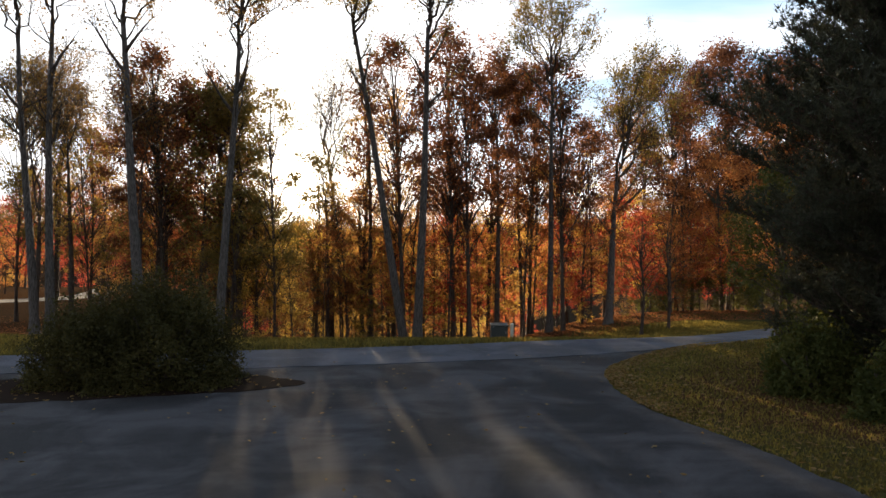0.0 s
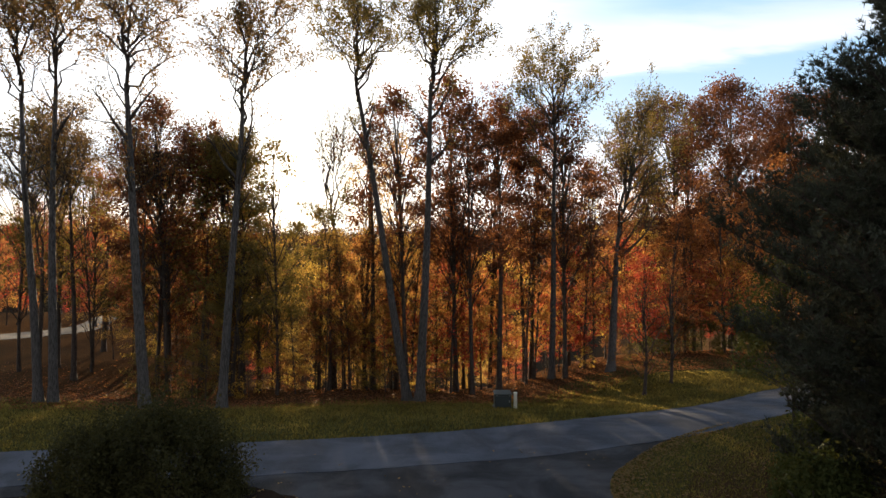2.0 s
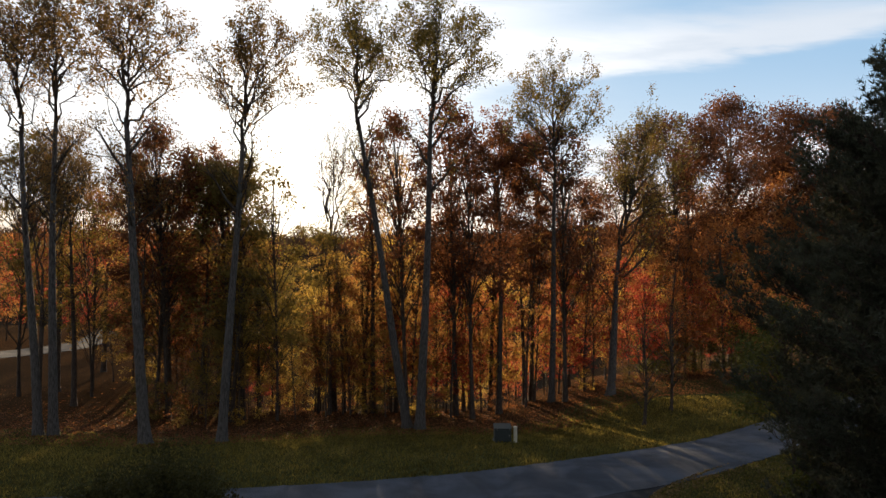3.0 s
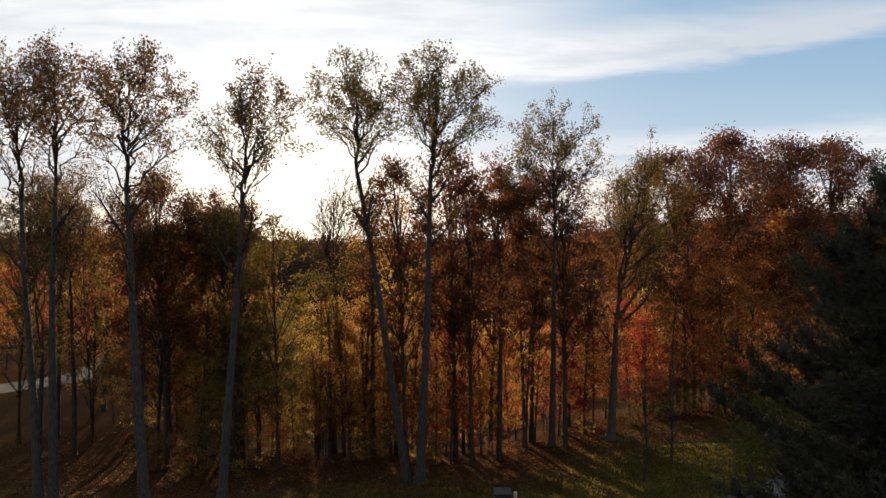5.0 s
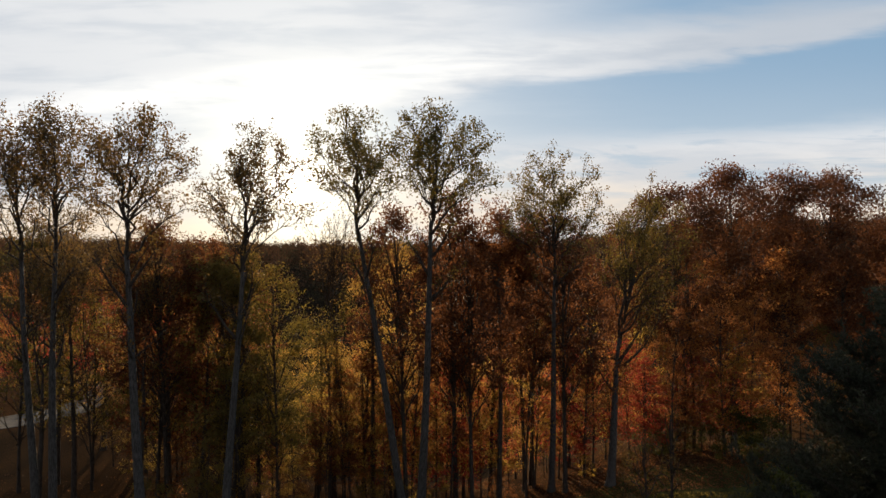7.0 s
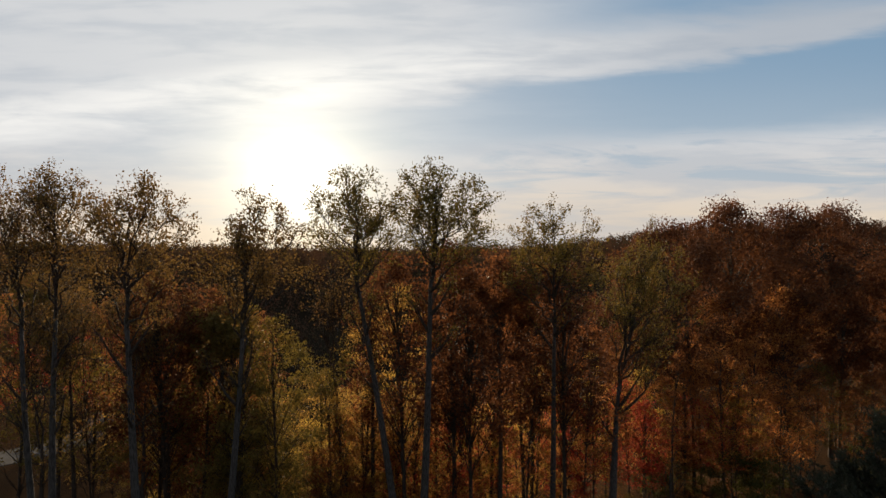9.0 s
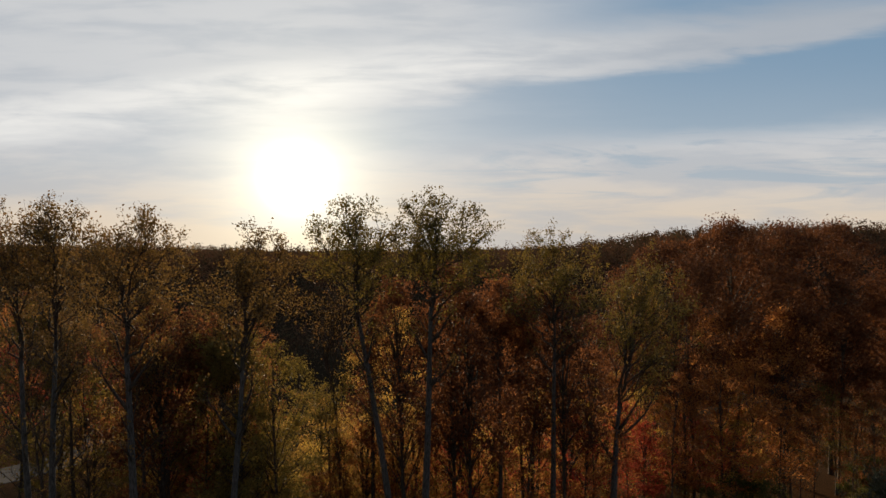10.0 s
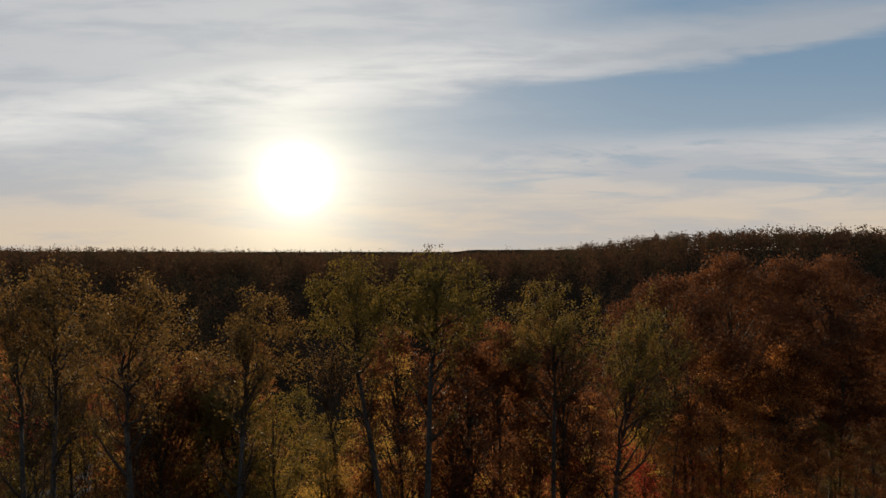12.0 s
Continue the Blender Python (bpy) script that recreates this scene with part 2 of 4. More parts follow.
def mesh_of(name, verts, faces, mat, smooth_shade=False):
    me = bpy.data.meshes.new(name)
    me.from_pydata([tuple(v) for v in verts], [], faces)
    me.materials.append(mat)
    if smooth_shade:
        me.polygons.foreach_set("use_smooth", [True] * len(me.polygons))
    me.update()
    return me


def spread(lo, hi, near, n):
    """Grid lines from lo to hi, close together near the middle."""
    a = np.linspace(-1, 1, n)
    s = np.sinh(a * near) / np.sinh(near)
    return np.where(s < 0, -s * lo, s * hi)


def make_ground():
    xs, ys = spread(-3500, 3500, 7.0, 241), 28 + spread(-2500, 4500, 7.0, 281)
    gx, gy = np.meshgrid(xs, ys)
    gz = height(gx, gy)
    verts = np.stack([gx, gy, gz], -1).reshape(-1, 3)
    w = len(xs)
    faces = [(j * w + i, j * w + i + 1, (j + 1) * w + i + 1, (j + 1) * w + i) for j in range(len(ys) - 1) for i in range(w - 1)]
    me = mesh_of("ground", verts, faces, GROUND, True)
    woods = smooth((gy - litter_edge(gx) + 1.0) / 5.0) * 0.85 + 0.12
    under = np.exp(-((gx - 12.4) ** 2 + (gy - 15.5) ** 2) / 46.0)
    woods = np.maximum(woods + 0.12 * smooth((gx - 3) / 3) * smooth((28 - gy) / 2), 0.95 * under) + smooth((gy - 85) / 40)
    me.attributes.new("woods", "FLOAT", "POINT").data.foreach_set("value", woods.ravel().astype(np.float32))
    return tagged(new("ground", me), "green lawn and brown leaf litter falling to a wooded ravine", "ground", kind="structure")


def litter_edge(x):
    """How far out the mown grass gives way to fallen leaves."""
    x = np.asarray(x, float)
    return 37.5 - 5.5 * smooth((-x - 4) / 10) + 8.0 * smooth((x - 2) / 14) + 2 * smooth((x - 16) / 14)


def thicket_edge(x):
    """How far out the undergrowth of the wood begins, behind the tall trunks."""
    return float(np.interp(x, [-30, -14, -11, -3, 1, 4, 8, 13, 18, 30], [46, 43.5, 42, 42.2, 44, 45.3, 46.2, 47, 48.5, 50]))


def sheet(name, outline, mat, raise_by, label, category, cell=0.8):
    """A paved or planted area inside an outline, draped on the land, with a thickness."""
    bm = bmesh.new()
    vs = [bm.verts.new((x, y, 0)) for x, y in outline]
    bm.faces.new(vs)
    x0, x1 = min(p[0] for p in outline), max(p[0] for p in outline)
    y0, y1 = min(p[1] for p in outline), max(p[1] for p in outline)
    for lo, hi, axis in ((x0, x1, 0), (y0, y1, 1)):
        c = lo + cell
        while c < hi:
            co, no = [0, 0, 0], [0, 0, 0]
            co[axis], no[axis] = c, 1
            bmesh.ops.bisect_plane(bm, geom=bm.verts[:] + bm.edges[:] + bm.faces[:], plane_co=co, plane_no=no)
            c += cell
    bmesh.ops.recalc_face_normals(bm, faces=bm.faces)
    if sum(f.normal.z for f in bm.faces) < 0:
        bmesh.ops.reverse_faces(bm, faces=bm.faces)
    ext = bmesh.ops.extrude_face_region(bm, geom=bm.faces[:])
    top = {v for v in ext["geom"] if isinstance(v, bmesh.types.BMVert)}
    for v in bm.verts:
        v.co.z = lift(v.co.x, v.co.y) + (raise_by if v in top else -0.25)
    bmesh.ops.recalc_face_normals(bm, faces=bm.faces)
    me = bpy.data.meshes.new(name)
    bm.to_mesh(me)
    bm.free()
    me.materials.append(mat)
    return tagged(new(name, me), label, category, kind="structure")


def curve_through(pts, n=8):
    """Points along a smooth line through the given ones."""
    out = []
    for i in range(len(pts) - 1):
        p0, p1, p2, p3 = pts[max(i - 1, 0)], pts[i], pts[i + 1], pts[min(i + 2, len(pts) - 1)]
        for k in range(n):
            t = k / n
            out.append(tuple(0.5 * (2 * b + (c - a) * t + (2 * a - 5 * b + 4 * c - d) * t * t + (3 * b - a - 3 * c + d) * t ** 3) for a, b, c, d in zip(p0, p1, p2, p3)))
    return out + [pts[-1]]


def ragged(pts, amount, seed):
    r = random.Random(seed)
    return [(x + r.uniform(-amount, amount), y + r.uniform(-amount, amount)) for x, y in pts]


make_ground()
ROAD_FAR = [(-90, 2), (-50, 12.4), (-30, 18.0), (-15, 21.8), (-7, 22.9), (-0.7, 24.05), (3.8, 25.6), (9.25, 28.4), (14.9, 32.2), (24, 39.5), (40, 53), (60, 75)]
ROAD_NEAR = [(x, y - 3.6 - 1.2 * min(1, max(0, x / 10))) for x, y in ROAD_FAR]
sheet("road", ragged(curve_through(ROAD_FAR, 12), 0.06, 1) + ragged(curve_through(ROAD_NEAR, 12), 0.06, 2)[::-1], ROAD, 0.03, "worn grey asphalt lane with ragged edges", "road", 1.2)
LAWN_RIM = [(11.6, 25.6), (8.4, 23.3), (6.4, 21.1), (5.2, 19.4), (4.75, 17.4), (4.85, 14.9), (5.5, 13.0), (6.2, 10.7), (6.6, 5), (6.6, -30)]
BED_RIM = [(-40, -30), (-40, 15.0), (-14, 15.2), (-10, 15.4), (-6.4, 16.2), (-4.2, 17.0), (-4.2, 17.6), (-6.2, 18.3), (-9, 18.4), (-13, 17.7)]
sheet("driveway", [(11.8, 26.0)] + ragged(curve_through(LAWN_RIM, 8), 0.06, 3) + ragged(curve_through(BED_RIM, 8), 0.04, 4) + [(-13, 19.2), (-4, 20.6), (3, 22.2)], ASPHALT, 0.016, "dark asphalt driveway with pale worn patches", "driveway")
FAR_ROAD = [(-75, 44), (-50, 52), (-41, 56), (-37.5, 60), (-35.5, 65), (-38, 74)]
sheet("road_far", curve_through(FAR_ROAD, 8) + [(x - 4, y + 3) for x, y in curve_through(FAR_ROAD, 8)][::-1], LANE, 0.03, "pale asphalt lane beyond the lawn", "road", 1.5)
BED = [(-18.5, 14.9), (-14, 15.0), (-10, 15.2), (-6.2, 16.0), (-4.0, 16.9), (-3.8, 17.6), (-5.6, 18.5), (-8, 18.6), (-14, 17.5), (-18.5, 16.8)]
sheet("planting_bed", ragged(curve_through(BED, 6), 0.09, 5), MULCH, 0.03, "mulched planting bed beside the driveway", "flower bed", 0.6)


# ---- trees ----
class Wood:
    """Collects tubes for trunks and limbs."""

    def __init__(self):
        self.v, self.f = [], []

    def tube(self, pts, radii, sides):
        base = len(self.v)
        n = len(pts)
        for i, (p, r) in enumerate(zip(pts, radii)):
            d = (pts[min(i + 1, n - 1)] - pts[max(i - 1, 0)])
            d = d / (np.linalg.norm(d) + 1e-9)
            a = np.cross(d, (0.0, 1.0, 0.3))
            a = a / (np.linalg.norm(a) + 1e-9)
            b = np.cross(d, a)
            for k in range(sides):
                w = 2 * math.pi * k / sides
                self.v.append(p + r * (math.cos(w) * a + math.sin(w) * b))
        for i in range(n - 1):
            for k in range(sides):
                q = (k + 1) % sides
                self.f.append((base + i * sides + k, base + i * sides + q, base + (i + 1) * sides + q, base + (i + 1) * sides + k))
        self.f.append(tuple(base + (n - 1) * sides + k for k in range(sides)))

    def mesh(self, name, mat):
        return mesh_of(name, self.v, self.f, mat, True)


def bend(r, start, way, length, n, wander, up=0.0):
    """A wandering line of n + 1 points."""
    p, d = np.array(start, float), np.array(way, float)
    d = d / np.linalg.norm(d)
    pts = [p]
    for _ in range(n):
        d = d + r.normal(0, wander, 3) + np.array((0, 0, up))
        d = d / np.linalg.norm(d)
        p = p + d * length / n
        pts.append(p)
    return pts


def leaves_mesh(name, centres, size, mat, r, droop=0.3, slim=0.6, corners=4):
    """Leaves as small folded blades round the given centres."""
    c = np.asarray(centres, float)
    n = len(c)
    a = r.normal(size=(n, 3))
    a[:, 2] -= droop
    a /= np.linalg.norm(a, axis=1, keepdims=True)
    b = np.cross(a, r.normal(size=(n, 3)))
    b /= np.linalg.norm(b, axis=1, keepdims=True) + 1e-9
    s = (size * r.uniform(0.6, 1.35, n))[:, None]
    up = np.cross(a, b)
    v = np.stack([c - a * s * 0.5, c + b * s * slim * 0.5 + up * s * 0.12, c + a * s * 0.55, c - b * s * slim * 0.5 + up * s * 0.12], 1).reshape(-1, 3)
    k = corners
    if k == 3:
        v = np.stack([c - a * s * 0.5 + b * s * slim * 0.4, c - a * s * 0.4 - b * s * slim * 0.5, c + a * s * 0.6], 1).reshape(-1, 3)
    me = bpy.data.meshes.new(name)
    me.vertices.add(k * n)
    me.vertices.foreach_set("co", v.astype(np.float32).ravel())
    me.loops.add(k * n)
    me.loops.foreach_set("vertex_index", np.arange(k * n, dtype=np.int32))
    me.polygons.add(n)
    me.polygons.foreach_set("loop_start", np.arange(0, k * n, k, dtype=np.int32))
    me.materials.append(mat)
    me.update(calc_edges=True)
    return me


def part(name, me, parent, label=""):
    ob = new(name, me)
    ob.parent = parent
    return tagged(ob, label) if label else ob


def thing(name, where, label, category, group=""):
    ob = new(name)
    ob.location = where
    return tagged(ob, label, category, group)


def branch_out(r, wood, pts, radii, level, leaf_at, twig, sparse):
    """Side branches along a limb, down to twigs with leaf places."""
    n = len(pts)
    length = sum(np.linalg.norm(pts[i + 1] - pts[i]) for i in range(n - 1))
    count = max(3, int(length * (2.3 if level else 3.6)))
    for k in range(count):
        f = r.uniform(0.32 if level else 0.12, 1.0)
        i = min(int(f * (n - 1)), n - 2)
        p = pts[i] + (pts[i + 1] - pts[i]) * (f * (n - 1) - i)
        d = pts[i + 1] - pts[i]
        d = d / np.linalg.norm(d)
        side = np.cross(d, r.normal(size=3))
        side = side / (np.linalg.norm(side) + 1e-9)
        way = d + side * r.uniform(0.45, 0.95) + np.array((0, 0, 0.22))
        rad = radii[i] * 0.42
        if level == 0:
            m = twig * r.uniform(0.45, 0.95) * (1.15 - 0.4 * f)
            q = bend(r, p, way, m, 3, 0.16, 0.06)
            wood.tube(q, np.linspace(max(0.009, rad * 0.5), 0.004, 4), 3)
            leaf_places(r, q, leaf_at, sparse)
        else:
            m = length * r.uniform(0.22, 0.46) * (1.2 - 0.6 * f)
            q = bend(r, p, way, m, 4, 0.13, 0.05)
            rr = np.linspace(max(0.018, rad * 0.8), 0.009, 5)
            wood.tube(q, rr, 4)
            branch_out(r, wood, q, rr, level - 1, leaf_at, twig, sparse)
    leaf_places(r, pts[-3:], leaf_at, sparse * (1.0 if level else 0.4))


def leaf_places(r, q, leaf_at, sparse):
    for _ in range(r.poisson(sparse * 3.1)):
        f = r.uniform(0.3, 1.0) ** 0.6 * (len(q) - 1)
        i = min(int(f), len(q) - 2)
        leaf_at.append(q[i] + (q[i + 1] - q[i]) * (f - i) + r.normal(0, 0.15, 3))


def tall_tree(seed, x, y, fork, limbs, top, thick, leaf, sparse, bark, label, low=(), size=0.134, twig=1.3):
    """A tall forest-edge tree. fork: where the trunk divides (dx, dy, z); limbs: ends (dx, dy, dz below the top); low: lower side limbs (z, dx, dy, dz)."""
    r = np.random.default_rng(seed)
    z0 = lift(x, y)
    tree = thing("tree", (x, y, z0), label, "tree", "tall trees at the wood's edge")
    fz = fork[2] - z0
    trunk = Wood()
    n = 12
    pts = []
    for i in range(n + 1):
        f = i / n
        pts.append(np.array((fork[0] * f + 0.10 * math.sin(f * 5 + seed) * f, fork[1] * f + 0.1 * math.sin(f * 4 + 2 * seed) * f, -0.3 + (fz + 0.3) * f)))
    pts = [pts[0], pts[0] + (pts[1] - pts[0]) * 0.35] + pts[1:]
    f = np.linspace(0, 1, len(pts))
    radii = 0.86 * thick * (1 - 0.62 * f)
    radii[0] *= 1.75
    radii[1] *= 1.25
    trunk.tube(pts, radii, 10)
    part("trunk", trunk.mesh("trunk", bark), tree)
    tip, spots = pts[-1], []
    goal = np.array((fork[0] + (limbs[0][0] - fork[0]) * 0.95, fork[1] + (limbs[0][1] - fork[1]) * 0.95, top - z0 - limbs[0][2] - 1.1))
    # limbs all take the dark bark; on grey trunks it stands in for backlighting
    for k, (dx, dy, dz) in enumerate(limbs):
        wood = Wood()
        end = np.array((fork[0] + (dx - fork[0]) * 0.95, fork[1] + (dy - fork[1]) * 0.95, top - z0 - dz - 1.1))
        start = tip + (goal - tip) * (0.5 * k / len(limbs)) - np.array((0, 0, 0.9 if 0 < k < 3 else 0.3))
        way = end - start
        mid = [start]
        m = 7
        for i in range(1, m + 1):
            g = i / m
            rising = np.array((way[0] * g ** 1.3, way[1] * g ** 1.3, way[2] * g ** 0.88))
            mid.append(start + rising + r.normal(0, 0.13, 3) * (1 if i < m else 0))
        rr = thick * 0.31 * (1.0 if k == 0 else 0.8 if k % 3 == 1 else 0.6) * (1 - np.linspace(0, 0.95, m + 1)) ** 0.9
        wood.tube(mid, rr, 6)
        branch_out(r, wood, mid, rr, 1, spots, twig, sparse)
        part("limb", wood.mesh("limb", BROWN_BARK), tree)
    for _ in range(7):
        wood = Wood()
        i = r.integers(len(pts) - 5, len(pts) - 1)
        a = r.uniform(0, 2 * math.pi)
        q = bend(r, pts[i], (math.cos(a), math.sin(a), 0.9), r.uniform(1.2, 2.6), 4, 0.12, 0.1)
        rr = np.linspace(0.05, 0.012, 5)
        wood.tube(q, rr, 4)
        branch_out(r, wood, q, rr, 0, spots, twig * 0.7, sparse * 0.6)
        part("limb", wood.mesh("limb", BROWN_BARK), tree)
    for z, dx, dy, dz in low:
        wood = Wood()
        g = (z - z0) / fz
        start = np.array((fork[0] * g, fork[1] * g, z - z0))
        q = bend(r, start, (dx, dy, dz + 1.4), 0.85 * math.sqrt(dx * dx + dy * dy + dz * dz), 6, 0.12, 0.09)
        rr = np.linspace(thick * 0.3, 0.02, 7)
        wood.tube(q, rr, 5)
        branch_out(r, wood, q, rr, 1, spots, twig, sparse)
        part("limb", wood.mesh("limb", BROWN_BARK), tree)
    if bark is GREY_BARK:
        # the lower twigs have shed their leaves first
        spots = [p for p in spots if r.uniform() < 0.28 + 0.95 * max(0.0, p[2] - fz + 0.5) / (top - z0 - fz)]
    part("crown", leaves_mesh("crown", spots, size, LEAF[leaf], r), tree, f"thin {leaf} autumn leaves")
    return tree


def leafy_tree(seed, name, tall, wide, clear, leaf, count, bark, label, size=0.2, flat=1.0, thick=None, clumps=None, category="tree", group="woodland trees", tier=0.7):
    """A woodland tree whose crown is made of leafy clumps carried by branches."""
    r = np.random.default_rng(seed)
    tree = thing(name, (0, 0, 0), label, category, group)
    thick = thick or tall * (0.0072 if tall > 14.5 else 0.0052) + 0.013
    wood = Wood()
    lean = r.normal(0, 0.04 * tall, 2)
    n = 9
    pts = [np.array((lean[0] * f * f + 0.12 * math.sin(4 * f + seed), lean[1] * f * f, -0.3 + tall * 0.93 * f)) for f in np.linspace(0, 1, n + 1)]
    wood.tube(pts, np.linspace(thick, 0.03, n + 1) * np.array([1.5] + [1] * n), 6)
    branches, spots = wood, []
    clumps = clumps or int(14 + tall)
    for k in range(clumps):
        f = clear + (1 - clear) * (k + r.uniform(0, 1)) / clumps
        z = tall * f
        g = (f - clear) / (1 - clear)
        reach = wide * (math.sin(math.pi * min(1, 0.18 + 0.82 * g)) ** (0.58 if clumps > 50 else 0.7)) * (r.uniform(0.3, 1.0) ** 0.7) * flat
        w = k * 2.4 + r.uniform(-0.6, 0.6)
        i = min(n - 1, int(f * 0.88 * n))
        start = pts[i]
        end = np.array((lean[0] * f + reach * math.cos(w), lean[1] * f + reach * math.sin(w), z))
        way = end - start
        q = [start + way * t + np.array((0, 0, 0.12 * np.linalg.norm(way) * math.sin(math.pi * t))) + r.normal(0, 0.08, 3) for t in np.linspace(0, 1, 5)]
        branches.tube(q, np.linspace(thick * 0.34, 0.012, 5), 3)
        t = bend(r, q[r.integers(2, 5)], r.normal(size=3) + way / (np.linalg.norm(way) + 1e-6), min(wide * 0.3, 0.9), 2, 0.2, 0.05)
        branches.tube(t, (0.015, 0.01, 0.006), 3)
        m = int(count / clumps * r.uniform(0.5, 1.5))
        rad = wide * (r.uniform(0.15, 0.25) if clumps > 50 else r.uniform(0.22, 0.40))
        off = r.normal(size=(m, 3))
        off = off / np.linalg.norm(off, axis=1, keepdims=True) * (r.uniform(0, 1, (m, 1)) ** (0.45 if clumps > 50 else 0.6)) * rad
        off[:, 2] *= tier
        spots.append(end + off + r.normal(0, 0.12, (m, 3)))
    part("trunk", wood.mesh("trunk", bark), tree)
    part("crown", leaves_mesh("crown", np.concatenate(spots), size * 0.92, LEAF[leaf], r, 0.3, 0.66, 3), tree)
    return tree


def round_crown(x, y, fork, at, wide, top, n):
    """Limb ends spread over a vase-shaped crown with a broad top, the leader first and then from low to high."""
    tall = top - fork[2]
    ends = [(at[0] - x, at[1] - y, 0.8)]
    for i in range(n):
        g = 0.42 + 0.52 * i / (n - 1)
        r = wide * float(np.interp(g, [0.4, 0.65, 0.82, 0.95], [0.92, 1.0, 0.86, 0.55]))
        a = 2.4 * i + 0.4 * x
        ends.append((at[0] - x + r * math.cos(a), at[1] - y + r * math.sin(a), 0.45 + tall * (1 - g) * 0.92))
    return ends


def grey_tree(seed, x, y, fork, at, wide, top, thick, leaf, sparse, label, low=(), n=11):
    return tall_tree(seed, x, y, fork, round_crown(x, y, fork, at, wide, top, n), top, thick, leaf, sparse * 0.95, GREY_BARK, label, low)


# the tall trees along the lawn's far rim
TALL = "tall slender tulip tree, grey trunk, thinning {} leaves"
grey_tree(1, -20.2, 31.6, (-1.0, 0.3, 14.4), (-22.1, 32.2), 2.0, 23.1, 0.27, "tan", 4.6, TALL.format("tan"), [(10.5, -2.2, -0.5, 2.0)])
grey_tree(2, -19.6, 31.8, (-0.1, 0.2, 15.4), (-19.7, 32.2), 2.1, 23.4, 0.28, "tan", 4.6, TALL.format("tan"), [(12.0, 2.4, -0.5, 2.2), (9.0, 1.8, 1, 1.5)])
grey_tree(3, -14.2, 30.2, (-1.2, 0.4, 15.0), (-15.3, 31.0), 2.6, 22.5, 0.33, "tan", 6.4, "tall tulip tree, grey trunk, russet-tan leaves near its top", [(12.2, -3.0, -0.4, 1.8), (13.0, 2.4, -0.8, 1.6)])
grey_tree(4, -11.0, 31.4, (0.9, 0.4, 13.9), (-9.6, 32.2), 2.7, 21.8, 0.31, "tan", 5.4, TALL.format("tan"), [(11.5, 3.0, -1.5, 2.0), (10.5, -2.4, -1.0, 1.6)])
grey_tree(5, -2.1, 38.2, (-2.8, -1.6, 16.2), (-4.75, 35.6), 2.9, 23.5, 0.33, "olive", 7.2, TALL.format("olive"), [(13.4, 1.8, -1.0, 1.2), (12.8, -2.0, 0.5, 1.5)])
grey_tree(6, -1.4, 37.8, (0.8, -1.0, 16.6), (-0.1, 35.6), 2.9, 23.8, 0.35, "olive", 7.4, TALL.format("olive"), [(13.4, -2.2, 0.2, 1.8), (14.6, 2.6, -0.8, 1.0), (12.0, 2.2, -1.2, 1.0)], 13)
grey_tree(7, 7.75, 45.2, (-0.2, -2.8, 13.8), (7.0, 40.6), 3.0, 21.8, 0.30, "olive", 6.0, TALL.format("olive"), [(11.5, -2.6, 0.0, 1.4), (12.5, 2.6, -1.0, 1.4)])
grey_tree(8, 11.8, 44.6, (1.0, 1.4, 8.6), (15.2, 47.2), 3.5, 19.8, 0.40, "olive", 3.6, "broad forked tree with thin yellow-green leaves", [(6.4, 5.8, -0.6, 1.0), (4.6, -2.4, 0.4, 1.6), (6.6, 4.0, 1.5, 3.6)], 14)


def dark_tree(*a, **k):
    return tall_tree(*a, bark=BROWN_BARK, **k)


dark_tree(11, -4.9, 44.6, (-0.1, -0.5, 11.0), [(-1.0, 0, 0.6), (0.7, 0.4, 0.0), (0.1, -1.2, 1.4)], 17.0, 0.24, "tan", 3.6, label="dark-trunked tree with thin tan leaves")
dark_tree(12, 3.9, 44.0, (0.1, -0.3, 11.6), [(-1.4, -0.4, 1.2), (0.2, -0.4, 0.0), (1.6, 0.3, 0.8), (0.3, 1.2, 1.8)], 17.8, 0.24, "rust", 9.0, label="dark-trunked tree with russet leaves")
dark_tree(13, -23.7, 40.6, (-0.2, 0.3, 9.0), [(-1.0, 0, 0.8), (0.7, 0.5, 0.0), (0.2, -0.8, 1.5)], 15.5, 0.22, "tan", 2.4, label="dark-trunked tree with thin tan leaves")
dark_tree(14, -27.6, 51.4, (0.3, 0.3, 8.0), [(-1.6, 0, 1.0), (1.4, 0.5, 0.0), (0.2, -1.2, 1.5)], 15.0, 0.26, "rust", 8.0, label="dark-trunked tree with russet leaves")
dark_tree(15, -8.1, 46.8, (0.0, 0.3, 8.4), [(-1.5, 0, 0.6), (0.9, 0.5, 0.0), (0.1, -0.9, 0.4), (1.9, 0.2, 2.2), (-2.0, 0.6, 2.4), (0.4, 1.0, 1.0)], 17.8, 0.3, "tan", 0.7, label="nearly bare tree with upright twigs")
dark_tree(16, -18.8, 43.6, (-0.2, 0, 8.0), [(-1.0, 0, 0.8), (0.9, 0.5, 0.0), (0.2, -0.8, 1.5)], 14.0, 0.20, "olive", 8.0, label="dark-trunked tree with olive leaves")
dark_tree(17, -16.2, 42.2, (0.5, 0, 8.0), [(-1.0, 0, 0.8), (0.9, 0.5, 0.0), (0.2, -0.8, 1.5)], 15.0, 0.18, "rust", 9.0, label="dark-trunked tree with russet leaves")
dark_tree(18, -13.6, 40.6, (0.9, 0, 9.0), [(-1.6, 0, 0.8), (0.9, 0.5, 0.0), (0.2, -0.8, 1.5)], 15.4, 0.20, "olive", 12.0, label="dark-trunked tree with olive leaves")
